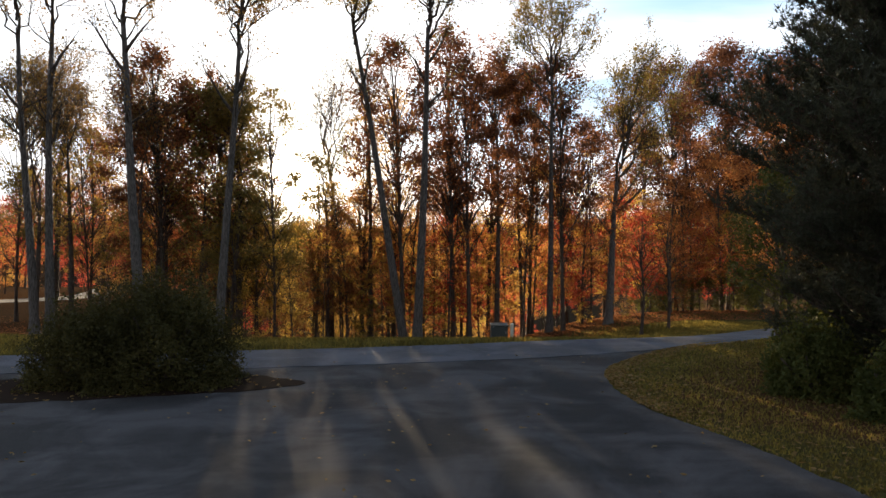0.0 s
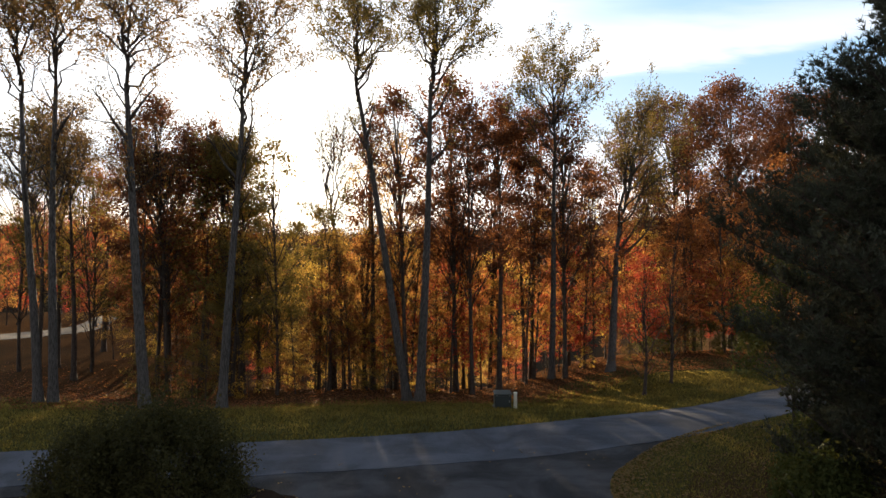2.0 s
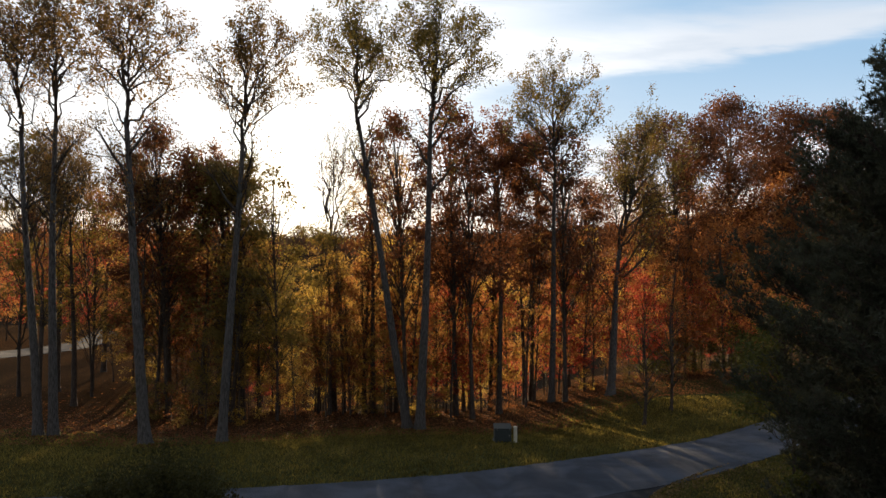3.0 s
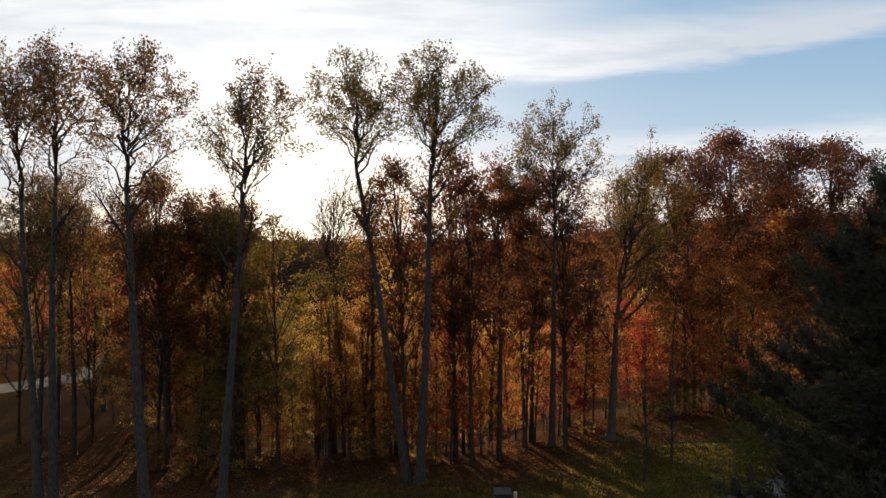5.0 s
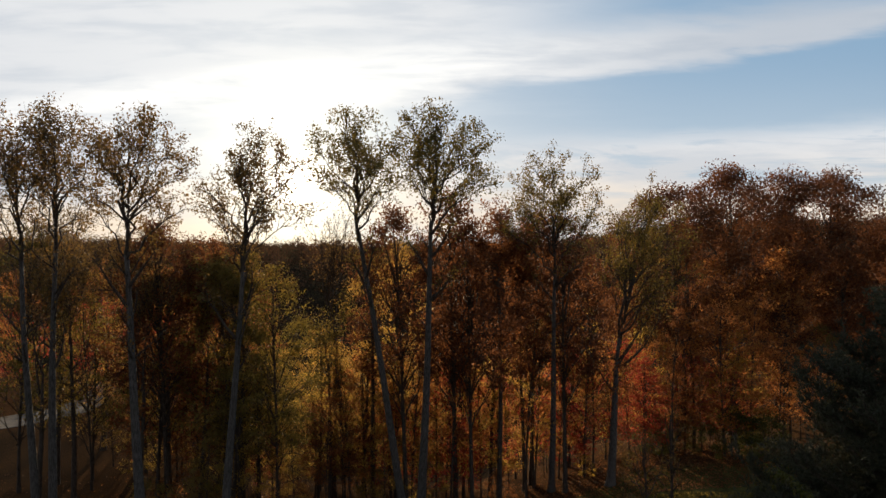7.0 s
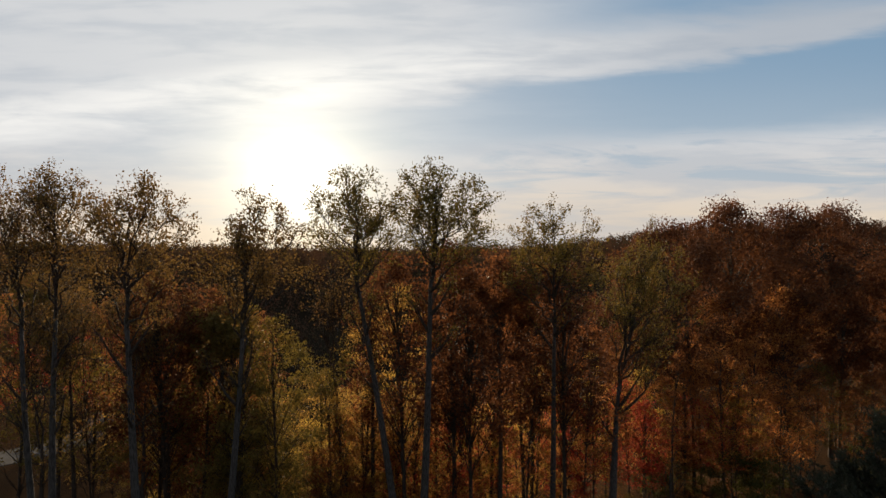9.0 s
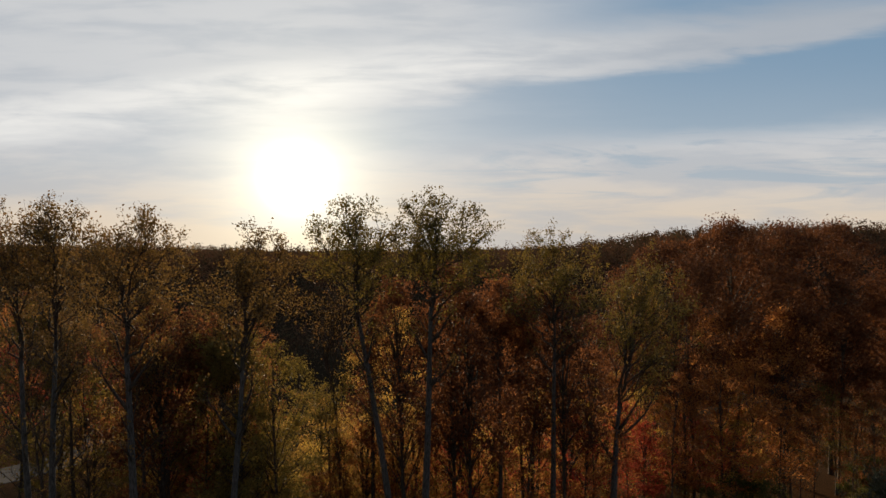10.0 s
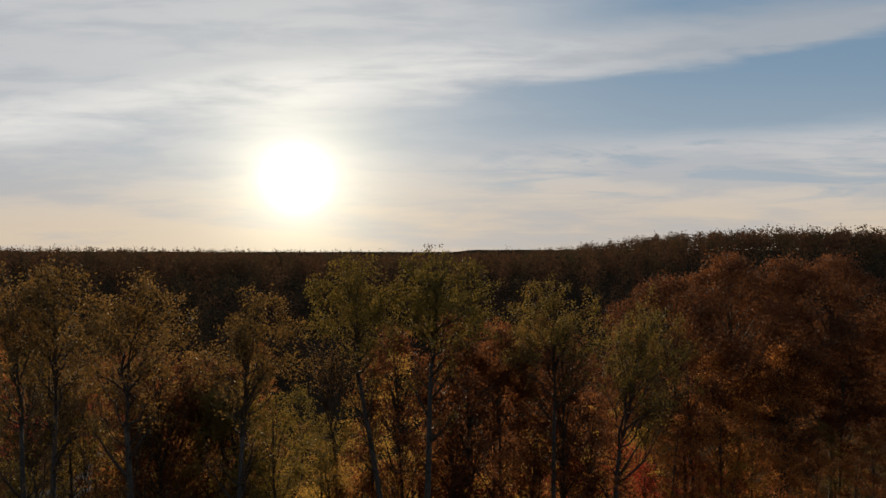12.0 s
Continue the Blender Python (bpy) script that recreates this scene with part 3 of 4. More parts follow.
dark_tree(19, -7.8, 43.4, (0.1, 0, 7.0), [(-1.0, 0, 0.8), (0.9, 0.5, 0.0), (0.2, -0.8, 1.5)], 12.0, 0.17, "olive", 5.0, label="dark-trunked tree with olive leaves")
dark_tree(20, 6.0, 46.5, (-0.3, 0, 9.0), [(-1.3, 0, 0.8), (0.6, 0.5, 0.0), (0.2, -0.8, 1.5)], 17.0, 0.20, "rust", 9.0, label="dark-trunked tree with russet leaves")
for seed, x, y, top in ((21, -26.6, 43.6, 17.2), (22, -22.6, 46.8, 17.0), (23, -18.9, 39.4, 15.8), (24, -24.6, 38.4, 15.4), (25, -29.0, 47.5, 17.4), (26, -16.6, 47.0, 16.0)):
    dark_tree(seed, x, y, (0.2, 0.1, 6.5), [(-1.6, 0.2, 0.8), (1.2, 0.5, 0.0), (0.2, -1.2, 0.6), (2.3, 0.2, 2.4), (-2.4, 0.6, 2.6), (0.6, 1.4, 1.6)], top, 0.24, "tan", 2.2, label="dark tree with many fine, almost bare twigs")

# young trees on the mown strip
for seed, x, y, tall in ((31, 11.25, 35.3, 6.2), (32, 13.8, 38.5, 6.6)):
    t = leafy_tree(seed, "young_tree", tall, 1.7, 0.3, "tan", 900, BROWN_BARK, "young tree with sparse brown leaves on the lawn", 0.12, thick=0.11, group="young trees on the lawn")
    t.location = (x, y, lift(x, y))

# woodland trees: one of each kind, then copies
KINDS = {}
WORDS = {"rust": "dark russet", "rust_low": "russet", "orange": "orange", "yellow": "yellow", "olive": "olive-green", "red": "crimson", "oak": "dark russet", "orange_oak": "russet-orange", "thin": "sparse golden-tan", "bush": "yellow", "green_bush": "olive", "rust_bush": "russet", "dark_bush": "dark green", "thin_tall": "sparse golden-tan", "pole": "a few russet", "gold_pole": "a few golden"}
# seed, kind, height, half width, clear trunk, leaf, leaf count, leaf size, clumps, flatness of the clumps
for seed, key, tall, wide, clear, leaf, count, size, clumps, tier in (
    (41, "rust", 17.0, 3.0, 0.45, "russet", 6800, 0.19, 44, 0.6), (42, "rust_low", 12.0, 3.0, 0.26, "rust", 4200, 0.17, 34, 0.5), (43, "orange", 11.0, 2.8, 0.22, "orange", 4000, 0.165, 36, 0.45),
    (44, "yellow", 10.0, 3.2, 0.2, "yellow", 3300, 0.16, 34, 0.35), (45, "olive", 14.0, 2.9, 0.3, "olive", 5600, 0.175, 40, 0.5), (46, "red", 9.5, 2.7, 0.22, "red", 3700, 0.165, 34, 0.45),
    (47, "oak", 20.5, 6.4, 0.40, "russet", 30000, 0.2, 62, 0.8), (48, "orange_oak", 19.0, 4.6, 0.20, "orange", 9500, 0.21, 44, 0.6), (49, "thin", 13.0, 2.6, 0.2, "gold", 2800, 0.15, 34, 0.35), (50, "bush", 4.2, 2.2, 0.05, "yellow", 1700, 0.15, None, 0.45),
    (51, "green_bush", 3.6, 2.0, 0.05, "olive", 1700, 0.15, None, 0.5), (52, "thin_tall", 18.0, 2.8, 0.3, "gold", 5200, 0.17, 44, 0.5), (53, "rust_bush", 3.2, 2.1, 0.05, "rust", 1500, 0.15, None, 0.5), (54, "dark_bush", 4.6, 2.3, 0.05, "green", 2600, 0.18, None, 0.7),
    (55, "rust_b", 16.4, 3.4, 0.45, "russet", 7000, 0.19, 46, 0.6), (56, "yellow_b", 10.5, 3.3, 0.22, "yellow", 3200, 0.16, 34, 0.35), (57, "orange_b", 11.6, 3.2, 0.26, "orange", 3900, 0.165, 36, 0.45),
    (58, "olive_b", 13.4, 3.4, 0.34, "olive", 5600, 0.175, 40, 0.5), (59, "thin_b", 12.0, 3.0, 0.22, "gold", 3600, 0.15, 34, 0.35), (60, "red_b", 9.0, 3.1, 0.2, "red", 3600, 0.165, 34, 0.45),
    (61, "pole", 15.0, 1.7, 0.5, "rust", 1500, 0.16, 22, 0.5), (62, "pole_b", 13.0, 1.5, 0.35, "rust", 1300, 0.16, 20, 0.4), (63, "gold_pole", 13.5, 1.8, 0.3, "yellow", 1500, 0.155, 22, 0.35),
):
    shrubby = "bush" in key
    KINDS[key] = leafy_tree(seed, "woodland_shrub" if shrubby else "woodland_tree", tall, wide, clear, leaf, count, BROWN_BARK,
                            f"woodland {'shrub' if shrubby else 'tree'} with {WORDS[key.removesuffix('_b')]} {'' if key == 'dark_bush' else 'autumn '}leaves", size, clumps=clumps, category="shrub" if shrubby else "tree", group="woodland shrubs" if shrubby else "woodland trees", tier=tier)
USED = set()


def plant(key, x, y, scale=1.0, turn=0.0, sink=0.0):
    m = pose(x, y, lift(x, y) - sink, 0, 0, turn)
    if key + "_b" in KINDS and int(turn * 7) % 2:
        key += "_b"
    first = KINDS[key]
    if key not in USED:
        USED.add(key)
        first.scale = (scale,) * 3
        first.matrix_basis = m @ Matrix.Diagonal((scale, scale, scale, 1))
        return first
    t = copy_thing(first, m)
    t.scale = (scale,) * 3
    return t


# canopy just behind the tall trees
for key, x, y, s, w in (
    ("rust", -2.4, 42.5, 1.2, 0), ("rust", 0.9, 44.0, 1.27, 70), ("rust", 3.4, 46.5, 1.22, 150), ("rust", 6.6, 47.8, 1.2, 220), ("rust", 8.6, 44.4, 1.14, 290),
    ("rust_low", 10.6, 47.0, 1.2, 20), ("rust", -17.6, 40.6, 1.1, 40), ("rust_low", -18.8, 41.8, 1.3, 100), ("olive", -14.6, 43.0, 1.22, 10), ("olive", -10.8, 40.8, 1.16, 50),
    ("olive", -28.0, 42.0, 1.25, 200), ("thin_tall", -19.8, 45.0, 0.85, 20), ("thin", -24.8, 45.0, 1.15, 60), ("oak", 21.2, 57.0, 1.1, 0), ("oak", 27.0, 59.5, 1.2, 80),
    ("oak", 31.8, 60.5, 1.16, 170), ("oak", 37.4, 61.0, 1.16, 250), ("orange_oak", 24.2, 54.5, 0.82, 30), ("orange_oak", 29.6, 55.0, 0.86, 130), ("rust", 35.0, 56.0, 0.95, 210),
    ("thin_tall", 19.0, 58.0, 1.08, 0), ("oak", 43.6, 58.0, 0.92, 40), ("orange", 18.5, 55.5, 0.95, 300), ("rust", 41.0, 52.0, 0.9, 10), ("oak", 49.5, 62.0, 0.92, 10), ("rust_low", 38.0, 52.5, 1.0, 15), ("rust", 43.0, 55.5, 0.9, 66), ("rust_low", 34.5, 50.5, 0.8, 140), ("rust_low", 45.0, 50.0, 1.0, 190),
    ("olive", -13.2, 41.6, 1.2, 33), ("rust", -19.6, 43.6, 1.06, 81), ("rust", -15.6, 45.2, 1.02, 140), ("rust", 2.0, 42.6, 1.15, 310), ("thin_tall", -5.6, 45.6, 0.98, 150), ("thin_tall", -3.4, 46.4, 1.05, 260),
    ("thin", -6.6, 44.8, 0.8, 11), ("orange", -4.0, 47.0, 0.8, 200), ("orange", 19.4, 50.6, 1.0, 44), ("orange", 21.9, 49.4, 1.1, 144), ("orange", 24.6, 50.6, 1.15, 244),
    ("orange", 28.0, 52.0, 1.2, 10), ("yellow", 16.8, 52.4, 0.95, 77), ("rust", 10.0, 50.5, 1.0, 93), ("olive", -24.0, 43.0, 1.0, 47),
):
    plant(key, x, y, s, w)
# slim dark trunks standing in the wood's edge
for key, x, y, s, w in (
    ("pole", -13.9, 44.0, 0.95, 12), ("gold_pole", -12.9, 40.0, 0.85, 70), ("pole", 0.6, 43.2, 1.05, 33), ("pole", 1.5, 46.6, 1.0, 260), ("pole", 5.9, 45.0, 1.1, 91), ("pole", 6.6, 46.6, 1.12, 181),
    ("pole", 9.3, 47.5, 1.0, 300), ("gold_pole", 11.2, 47.4, 0.95, 10), ("gold_pole", -3.3, 45.0, 0.9, 45), ("pole", 17.6, 48.6, 0.9, 155), ("pole", 20.6, 52.0, 1.1, 230), ("gold_pole", -6.3, 43.0, 0.8, 99),
):
    plant(key, x, y, s, w)

rnd = random.Random(7)


def zone(x):
    """Which kinds grow where along the wood's edge."""
    if x < -22:
        return ("red", "orange", "red", "thin", "rust_low")
    if x < -14:
        return ("red", "rust_low", "thin", "olive", "yellow")
    if x < -4:
        return ("thin", "rust_low", "olive", "yellow", "thin")
    if x < 4:
        return ("orange", "red", "rust_low", "thin", "yellow")
    if x < 13:
        return ("orange", "yellow", "red", "orange", "thin")
    return ("orange", "rust_low", "yellow", "orange", "red")


for key, x, y, s, w in (("thin", -11.8, 45.6, 0.6, 31), ("yellow", -6.9, 47.4, 0.6, 15)):
    plant(key, x, y, s, w)
# undergrowth along the edge
for k in range(58):
    x = -30 + 57 * (k + rnd.random()) / 58
    y = thicket_edge(x) + (rnd.uniform(0.0, 4.0) if k % 4 else rnd.uniform(4, 9))
    if x < -17 and rnd.random() < 0.7:
        continue
    if x > -1 and k % 7 == 0:
        continue
    if x > -1:
        key, size = rnd.choice(zone(x)), rnd.uniform(0.6, 1.05)
    elif rnd.random() < 0.45:
        key, size = rnd.choice(("bush", "green_bush", "bush", "rust_bush")), rnd.uniform(0.6, 1.0)
    else:
        key, size = rnd.choice(zone(x)), rnd.uniform(0.55, 0.9)
    plant(key, x, y, size, rnd.uniform(0, 360))
# saplings in red and gold before the darker trunks
for k in range(9):
    x = -0.5 + 26.0 * (k + rnd.random()) / 9
    y = thicket_edge(x) + rnd.uniform(-0.5, 3.0)
    plant(("red", "orange", "yellow", "red", "thin")[k % 5], x, y, rnd.uniform(0.42, 0.75), rnd.uniform(0, 360))
# low growth at the feet of the trunks
for k in range(7):
    x = -11.5 + 31.0 * (k + rnd.random()) / 7
    plant(("rust_bush", "bush", "green_bush")[k % 3], x, thicket_edge(x) + rnd.uniform(0.0, 2.0), rnd.uniform(0.3, 0.6), rnd.uniform(0, 360))
# low growth on the lawn's rim between the first trunks
for key, x, y, s, w in (("green_bush", -18.3, 39.2, 0.75, 20), ("green_bush", -15.3, 38.6, 0.9, 120), ("olive", -14.2, 38.0, 0.42, 200), ("bush", -12.4, 40.4, 0.8, 280), ("thin", -9.6, 41.0, 0.5, 15), ("rust_bush", -16.8, 41.2, 0.9, 75)):
    plant(key, x, y, s, w)
# half-grown trees that shade the drive
for key, x, y, s, w in (
    ("rust_low", -22.0, 47.0, 0.9, 14), ("olive", -19.4, 46.0, 0.8, 77), ("thin", -17.2, 44.6, 0.95, 140), ("rust_low", -15.2, 46.4, 0.9, 203), ("thin", -13.2, 45.0, 0.95, 266), ("olive", -12.6, 43.4, 0.8, 329),
    ("thin", -8.6, 44.2, 0.95, 32), ("thin", -7.0, 45.2, 0.95, 95), ("orange", -5.4, 44.2, 0.95, 158), ("rust_low", -3.8, 45.6, 0.9, 221), ("thin", -2.2, 44.8, 0.9, 284), ("orange", -0.6, 46.0, 1.0, 347),
    ("thin", -6.0, 47.6, 0.9, 50), ("orange", 1.6, 46.4, 1.0, 113), ("yellow", 5.0, 47.6, 1.0, 176), ("red", 9.4, 48.4, 1.05, 239),
):
    plant(key, x, y, s, w)
# a stand of young golden trees low on the slope
for k in range(5):
    x, y = rnd.uniform(-10.0, -0.5), rnd.uniform(43.5, 51.0)
    plant(rnd.choice(("thin", "rust_low", "thin", "orange", "yellow")), x, y, rnd.uniform(0.6, 0.9), rnd.uniform(0, 360))
# the wood going down into the ravine
for k in range(104):
    y = rnd.uniform(50, 100)
    x = rnd.uniform(-0.85, 0.85) * y
    if -46 < x < -22 and y < 74:
        continue
    key = rnd.choice(zone(x * 45 / y))
    s = rnd.uniform(0.8, 1.25)
    if x < -14 and y > 60 and k % 3:
        continue
    if 11 < x < 30 and y > 55 and k % 4:
        continue
    if x < 16 and y < 78:
        s *= 0.78
    if x > 30 and k % 3:
        continue
    if x > 17:
        key, s = rnd.choice(("rust", "rust", "orange", "rust_low") if x < 0.55 * y else ("rust", "rust_low")), s * (0.9 if y < 75 else 0.8)
    plant(key, x, y, s, rnd.uniform(0, 360))


# dark evergreen and olive growth below the oaks
for k in range(14):
    x = 27.0 + 20.0 * (k + rnd.random()) / 14
    plant(("rust_low", "rust", "rust_low", "olive")[k % 4], x, rnd.uniform(50.5, 58.0), rnd.uniform(0.55, 0.85), rnd.uniform(0, 360))
for k in range(16):
    x = rnd.uniform(16.5, 36)
    plant(rnd.choice(("green_bush", "dark_bush", "dark_bush")), x, rnd.uniform(46.5, 54), rnd.uniform(0.55, 0.95), rnd.uniform(0, 360))
# red maples beyond the far lane
for x, y, s in ((-47, 68, 1.15), (-42.5, 72, 1.2), (-38, 71, 1.1), (-33.5, 70.5, 1.15), (-53, 64, 1.1), (-29.5, 66, 0.95), (-36, 78, 1.2)):
    plant("red", x, y, s, rnd.uniform(0, 360))
for x, y, s in ((-45, 63.5, 0.8), (-31.5, 60, 0.7), (-25.2, 55, 0.6)):
    plant("orange", x, y, s, rnd.uniform(0, 360))
for x, y, s in ((-24.4, 50.0, 0.7), (-21.6, 47.4, 0.6), (-15.0, 46.5, 0.7)):
    plant("olive", x, y, s, rnd.uniform(0, 360))
for key, x, y, s in (("rust_low", -31.0, 56.0, 0.95), ("red", -27.0, 59.0, 0.9), ("rust", -34.0, 64.0, 0.8), ("rust_low", -22.5, 57.0, 0.95), ("thin", -18.6, 52.5, 0.85), ("rust", -40.0, 66.0, 0.85), ("orange", -20.0, 60.0, 0.9)):
    plant(key, x, y, s, rnd.uniform(0, 360))
# crowns filling the slope behind the gap in the first row
for key, x, y, s, w in (("thin", -15.0, 66.0, 1.1, 10), ("olive", -13.5, 71.0, 1.15, 80), ("olive", -17.5, 74.0, 1.2, 160), ("thin", -11.0, 70.0, 1.1, 230), ("rust_low", -19.5, 68.0, 1.1, 300)):
    plant(key, x, y, s, w)
# the wood behind the far lane
for k in range(9):
    x, y = rnd.uniform(-90, -40), rnd.uniform(78, 108)
    plant(rnd.choice(("rust", "red", "rust", "orange_oak", "rust")), x, y, rnd.uniform(0.85, 1.2), rnd.uniform(0, 360))


# far woods on both slopes and the ridge
def far_woods():
    r = np.random.default_rng(5)
    n = 3000
    y = 96 + (620 - 96) * np.sqrt(r.uniform(0.02, 1, n))
    x = y * r.uniform(-0.86, 0.86, n)
    tall = r.uniform(13, 19, n)
    wide = r.uniform(3.2, 5.2, n)
    z = height(x, y)
    per = np.where(y < 220, 220, np.where(y < 380, 150, 125))
    idx = np.repeat(np.arange(n), per)
    m = len(idx)
    off = r.normal(size=(m, 3))
    off /= np.linalg.norm(off, axis=1, keepdims=True)
    lump = 1 + 0.25 * np.sin(off[:, 0] * 5 + idx) * np.sin(off[:, 2] * 6 + idx * 2)
    off *= (r.uniform(0.3, 1, (m, 1)) ** 0.7) * lump[:, None]
    c = np.stack([x[idx] + off[:, 0] * wide[idx], y[idx] + off[:, 1] * wide[idx], z[idx] + tall[idx] * 0.5 + off[:, 2] * tall[idx] * 0.5], 1)
    size = np.where(y < 220, 0.6, np.where(y < 380, 0.8, 0.98))[idx]
    me = leaves_mesh("far_woods", c, size * 0.96, FAR_WOOD, r, 0.1, 1.1, 3)
    me.attributes.new("tint", "FLOAT", "FACE").data.foreach_set("value", np.clip(r.uniform(0, 1, n)[idx], 0, 1).astype(np.float32))
    return tagged(new("far_woods", me), "autumn woods in russet and olive on the far slopes", "woods", kind="stuff")


far_woods()


# ---- the drive's shrubs and the pine ----
def shrub(seed, x, y, wide, deep, tall, count, label, lean=0.0, name="evergreen_shrub", leaf="yew", group="shrubs in the planting bed", size=0.088):
    """A dense rounded evergreen shrub: stems, and short leafy shoots over a lumpy dome."""
    r = np.random.default_rng(seed)
    t = thing(name, (x, y, lift(x, y)), label, "shrub", group)
    for k in range(9):
        w = Wood()
        a = 2 * math.pi * k / 9
        q = bend(r, (0.25 * math.cos(a), 0.2 * math.sin(a), -0.1), (math.cos(a) * wide * 0.4, math.sin(a) * deep * 0.4, tall), tall * 0.8, 5, 0.12)
        w.tube(q, np.linspace(0.07, 0.02, 6), 5)
        part("stem", w.mesh("stem", BROWN_BARK), t)
    off = r.normal(size=(count, 3))
    off[:, 2] = np.abs(off[:, 2]) * 1.1 - 0.12
    off /= np.linalg.norm(off, axis=1, keepdims=True)
    a = np.arctan2(off[:, 1], off[:, 0])
    lump = 1 + 0.17 * np.sin(a * 5 + seed) * np.cos(off[:, 2] * 7) + 0.11 * np.sin(a * 11 + off[:, 2] * 9 + seed) + 0.06 * np.sin(a * 23 - off[:, 2] * 19)
    off = off * (r.uniform(0.25, 1, (count, 1)) ** 0.28) * lump[:, None]
    c = off * np.array((wide / 2, deep / 2, tall))
    c[:, 2] = np.maximum(c[:, 2], 0.06)
    c[:, 0] += lean * c[:, 2]
    part("foliage", leaves_mesh("foliage", c + r.normal(0, 0.05, c.shape), size, LEAF[leaf], r, -0.5, 0.5), t)
    return t


shrub(61, -7.75, 17.5, 4.5, 3.2, 2.75, 40000, "large rounded evergreen shrub in a mulched bed", 0.02)
shrub(62, -9.7, 17.6, 3.2, 2.8, 2.15, 20000, "low spreading evergreen shrub in a mulched bed")


def pine(seed, x, y, tall, wide, label):
    """A white pine: whorls of boughs, each with tufts of needles."""
    r = np.random.default_rng(seed)
    t = thing("pine_tree", (x, y, lift(x, y)), label, "tree")
    trunk = Wood()
    pts = [np.array((0.1 * math.sin(f * 5), 0.1 * math.cos(f * 4), -0.3 + tall * f)) for f in np.linspace(0, 1, 12)]
    trunk.tube(pts, np.linspace(0.30, 0.03, 12), 9)
    part("trunk", trunk.mesh("trunk", BROWN_BARK), t)
    tufts, ways = [], []
    whorls = 29
    for k in range(whorls):
        f = 0.05 + 0.94 * k / (whorls - 1)
        z = tall * f * 0.97
        reach = wide * float(np.interp(f, [0.0, 0.15, 0.3, 0.41, 0.5, 0.6, 0.74, 0.9, 1.0], [0.55, 0.62, 0.78, 0.84, 0.72, 0.60, 0.54, 0.35, 0.20]))
        n = 8 if f < 0.75 else 6
        for j in range(n):
            a = 2 * math.pi * (j + 0.5 * (k % 2) + r.uniform(-0.2, 0.2)) / n
            m = reach * r.uniform(0.72, 1.12)
            rise = 0.10 + 0.75 * f
            q = bend(r, (0, 0, z), (math.cos(a), math.sin(a), rise * 0.55), m, 6, 0.05, 0.05)
            bough = Wood()
            bough.tube(q, np.linspace(0.055 * (1.3 - f), 0.012, 7), 4)
            for _ in range(int(6 + m * 8)):
                g = r.uniform(0.25, 1.0)
                i = min(5, int(g * 6))
                p = q[i] + (q[i + 1] - q[i]) * (g * 6 - i)
                d = q[i + 1] - q[i]
                d = d / np.linalg.norm(d)
                s = np.cross(d, (0, 0, 1.0)) * r.choice((-1, 1)) * r.uniform(0.4, 1.0)
                e = bend(r, p, d * 0.8 + s + np.array((0, 0, r.uniform(0.1, 0.6))), r.uniform(0.5, 1.1) * (1.1 - 0.3 * g), 3, 0.1, 0.16)
                bough.tube(e, (0.014, 0.011, 0.008, 0.005), 3)
                for h in range(1, 4):
                    for _ in range(2):
                        tufts.append(e[h] + r.normal(0, 0.09, 3))
                        ways.append(e[h] - e[h - 1])
            part("bough", bough.mesh("bough", BROWN_BARK), t)
    c, d = np.array(tufts), np.array(ways)
    d /= np.linalg.norm(d, axis=1, keepdims=True)
    c, d = np.repeat(c, 8, 0), np.repeat(d, 8, 0)
    out = d * 0.8 + r.normal(0, 0.6, d.shape) + np.array((0, 0, 0.15))
    out /= np.linalg.norm(out, axis=1, keepdims=True)
    side = np.cross(out, r.normal(size=out.shape))
    side /= np.linalg.norm(side, axis=1, keepdims=True)
    s = r.uniform(0.11, 0.24, (len(c), 1))
    v = np.stack([c - side * 0.016, c + side * 0.016, c + out * s], 1).reshape(-1, 3)
    me = mesh_of("needles", v, np.arange(len(v)).reshape(-1, 3).tolist(), LEAF["needle"])
    part("needles", me, t, "dark green needle tufts")
    return t


pine(71, 12.9, 16.3, 13.3, 6.6, "tall dark white pine with boughs to the ground")


t = leafy_tree(76, "small_tree", 6.6, 2.1, 0.32, "green", 5200, BROWN_BARK, "small dark olive-green tree beside the pine on the lawn", 0.15, thick=0.1, clumps=36, group="")
t.location = (12.9, 23.4, lift(12.9, 23.4))


for seed, x, y, wide, tall in ((73, 9.7, 16.2, 2.3, 1.7), (74, 10.4, 13.6, 2.4, 1.6), (75, 11.6, 19.4, 2.6, 2.0)):
    shrub(seed, x, y, wide, wide * 0.9, tall, 9000, "olive-green broadleaf shrub at the foot of the pine", 0.0, "broadleaf_shrub", "green", "shrubs below the pine", 0.115)


# ---- the transformer box and its marker ----
def box_mesh(name, sx, sy, sz, mat, bevel=0.02, at=(0, 0, 0), slope=0.0):
    bm = bmesh.new()
    bmesh.ops.create_cube(bm, size=1.0)
    for v in bm.verts:
        front = v.co.y < 0
        top = v.co.z > 0
        v.co = Vector((v.co.x * sx + at[0], v.co.y * sy + at[1], (v.co.z + 0.5) * sz + at[2] - (slope if front and top else 0)))
    bmesh.ops.bevel(bm, geom=bm.edges[:], offset=bevel, segments=2, affect="EDGES", profile=0.6)
    me = bpy.data.meshes.new(name)
    bm.to_mesh(me)
    bm.free()
    me.materials.append(mat)
    return me


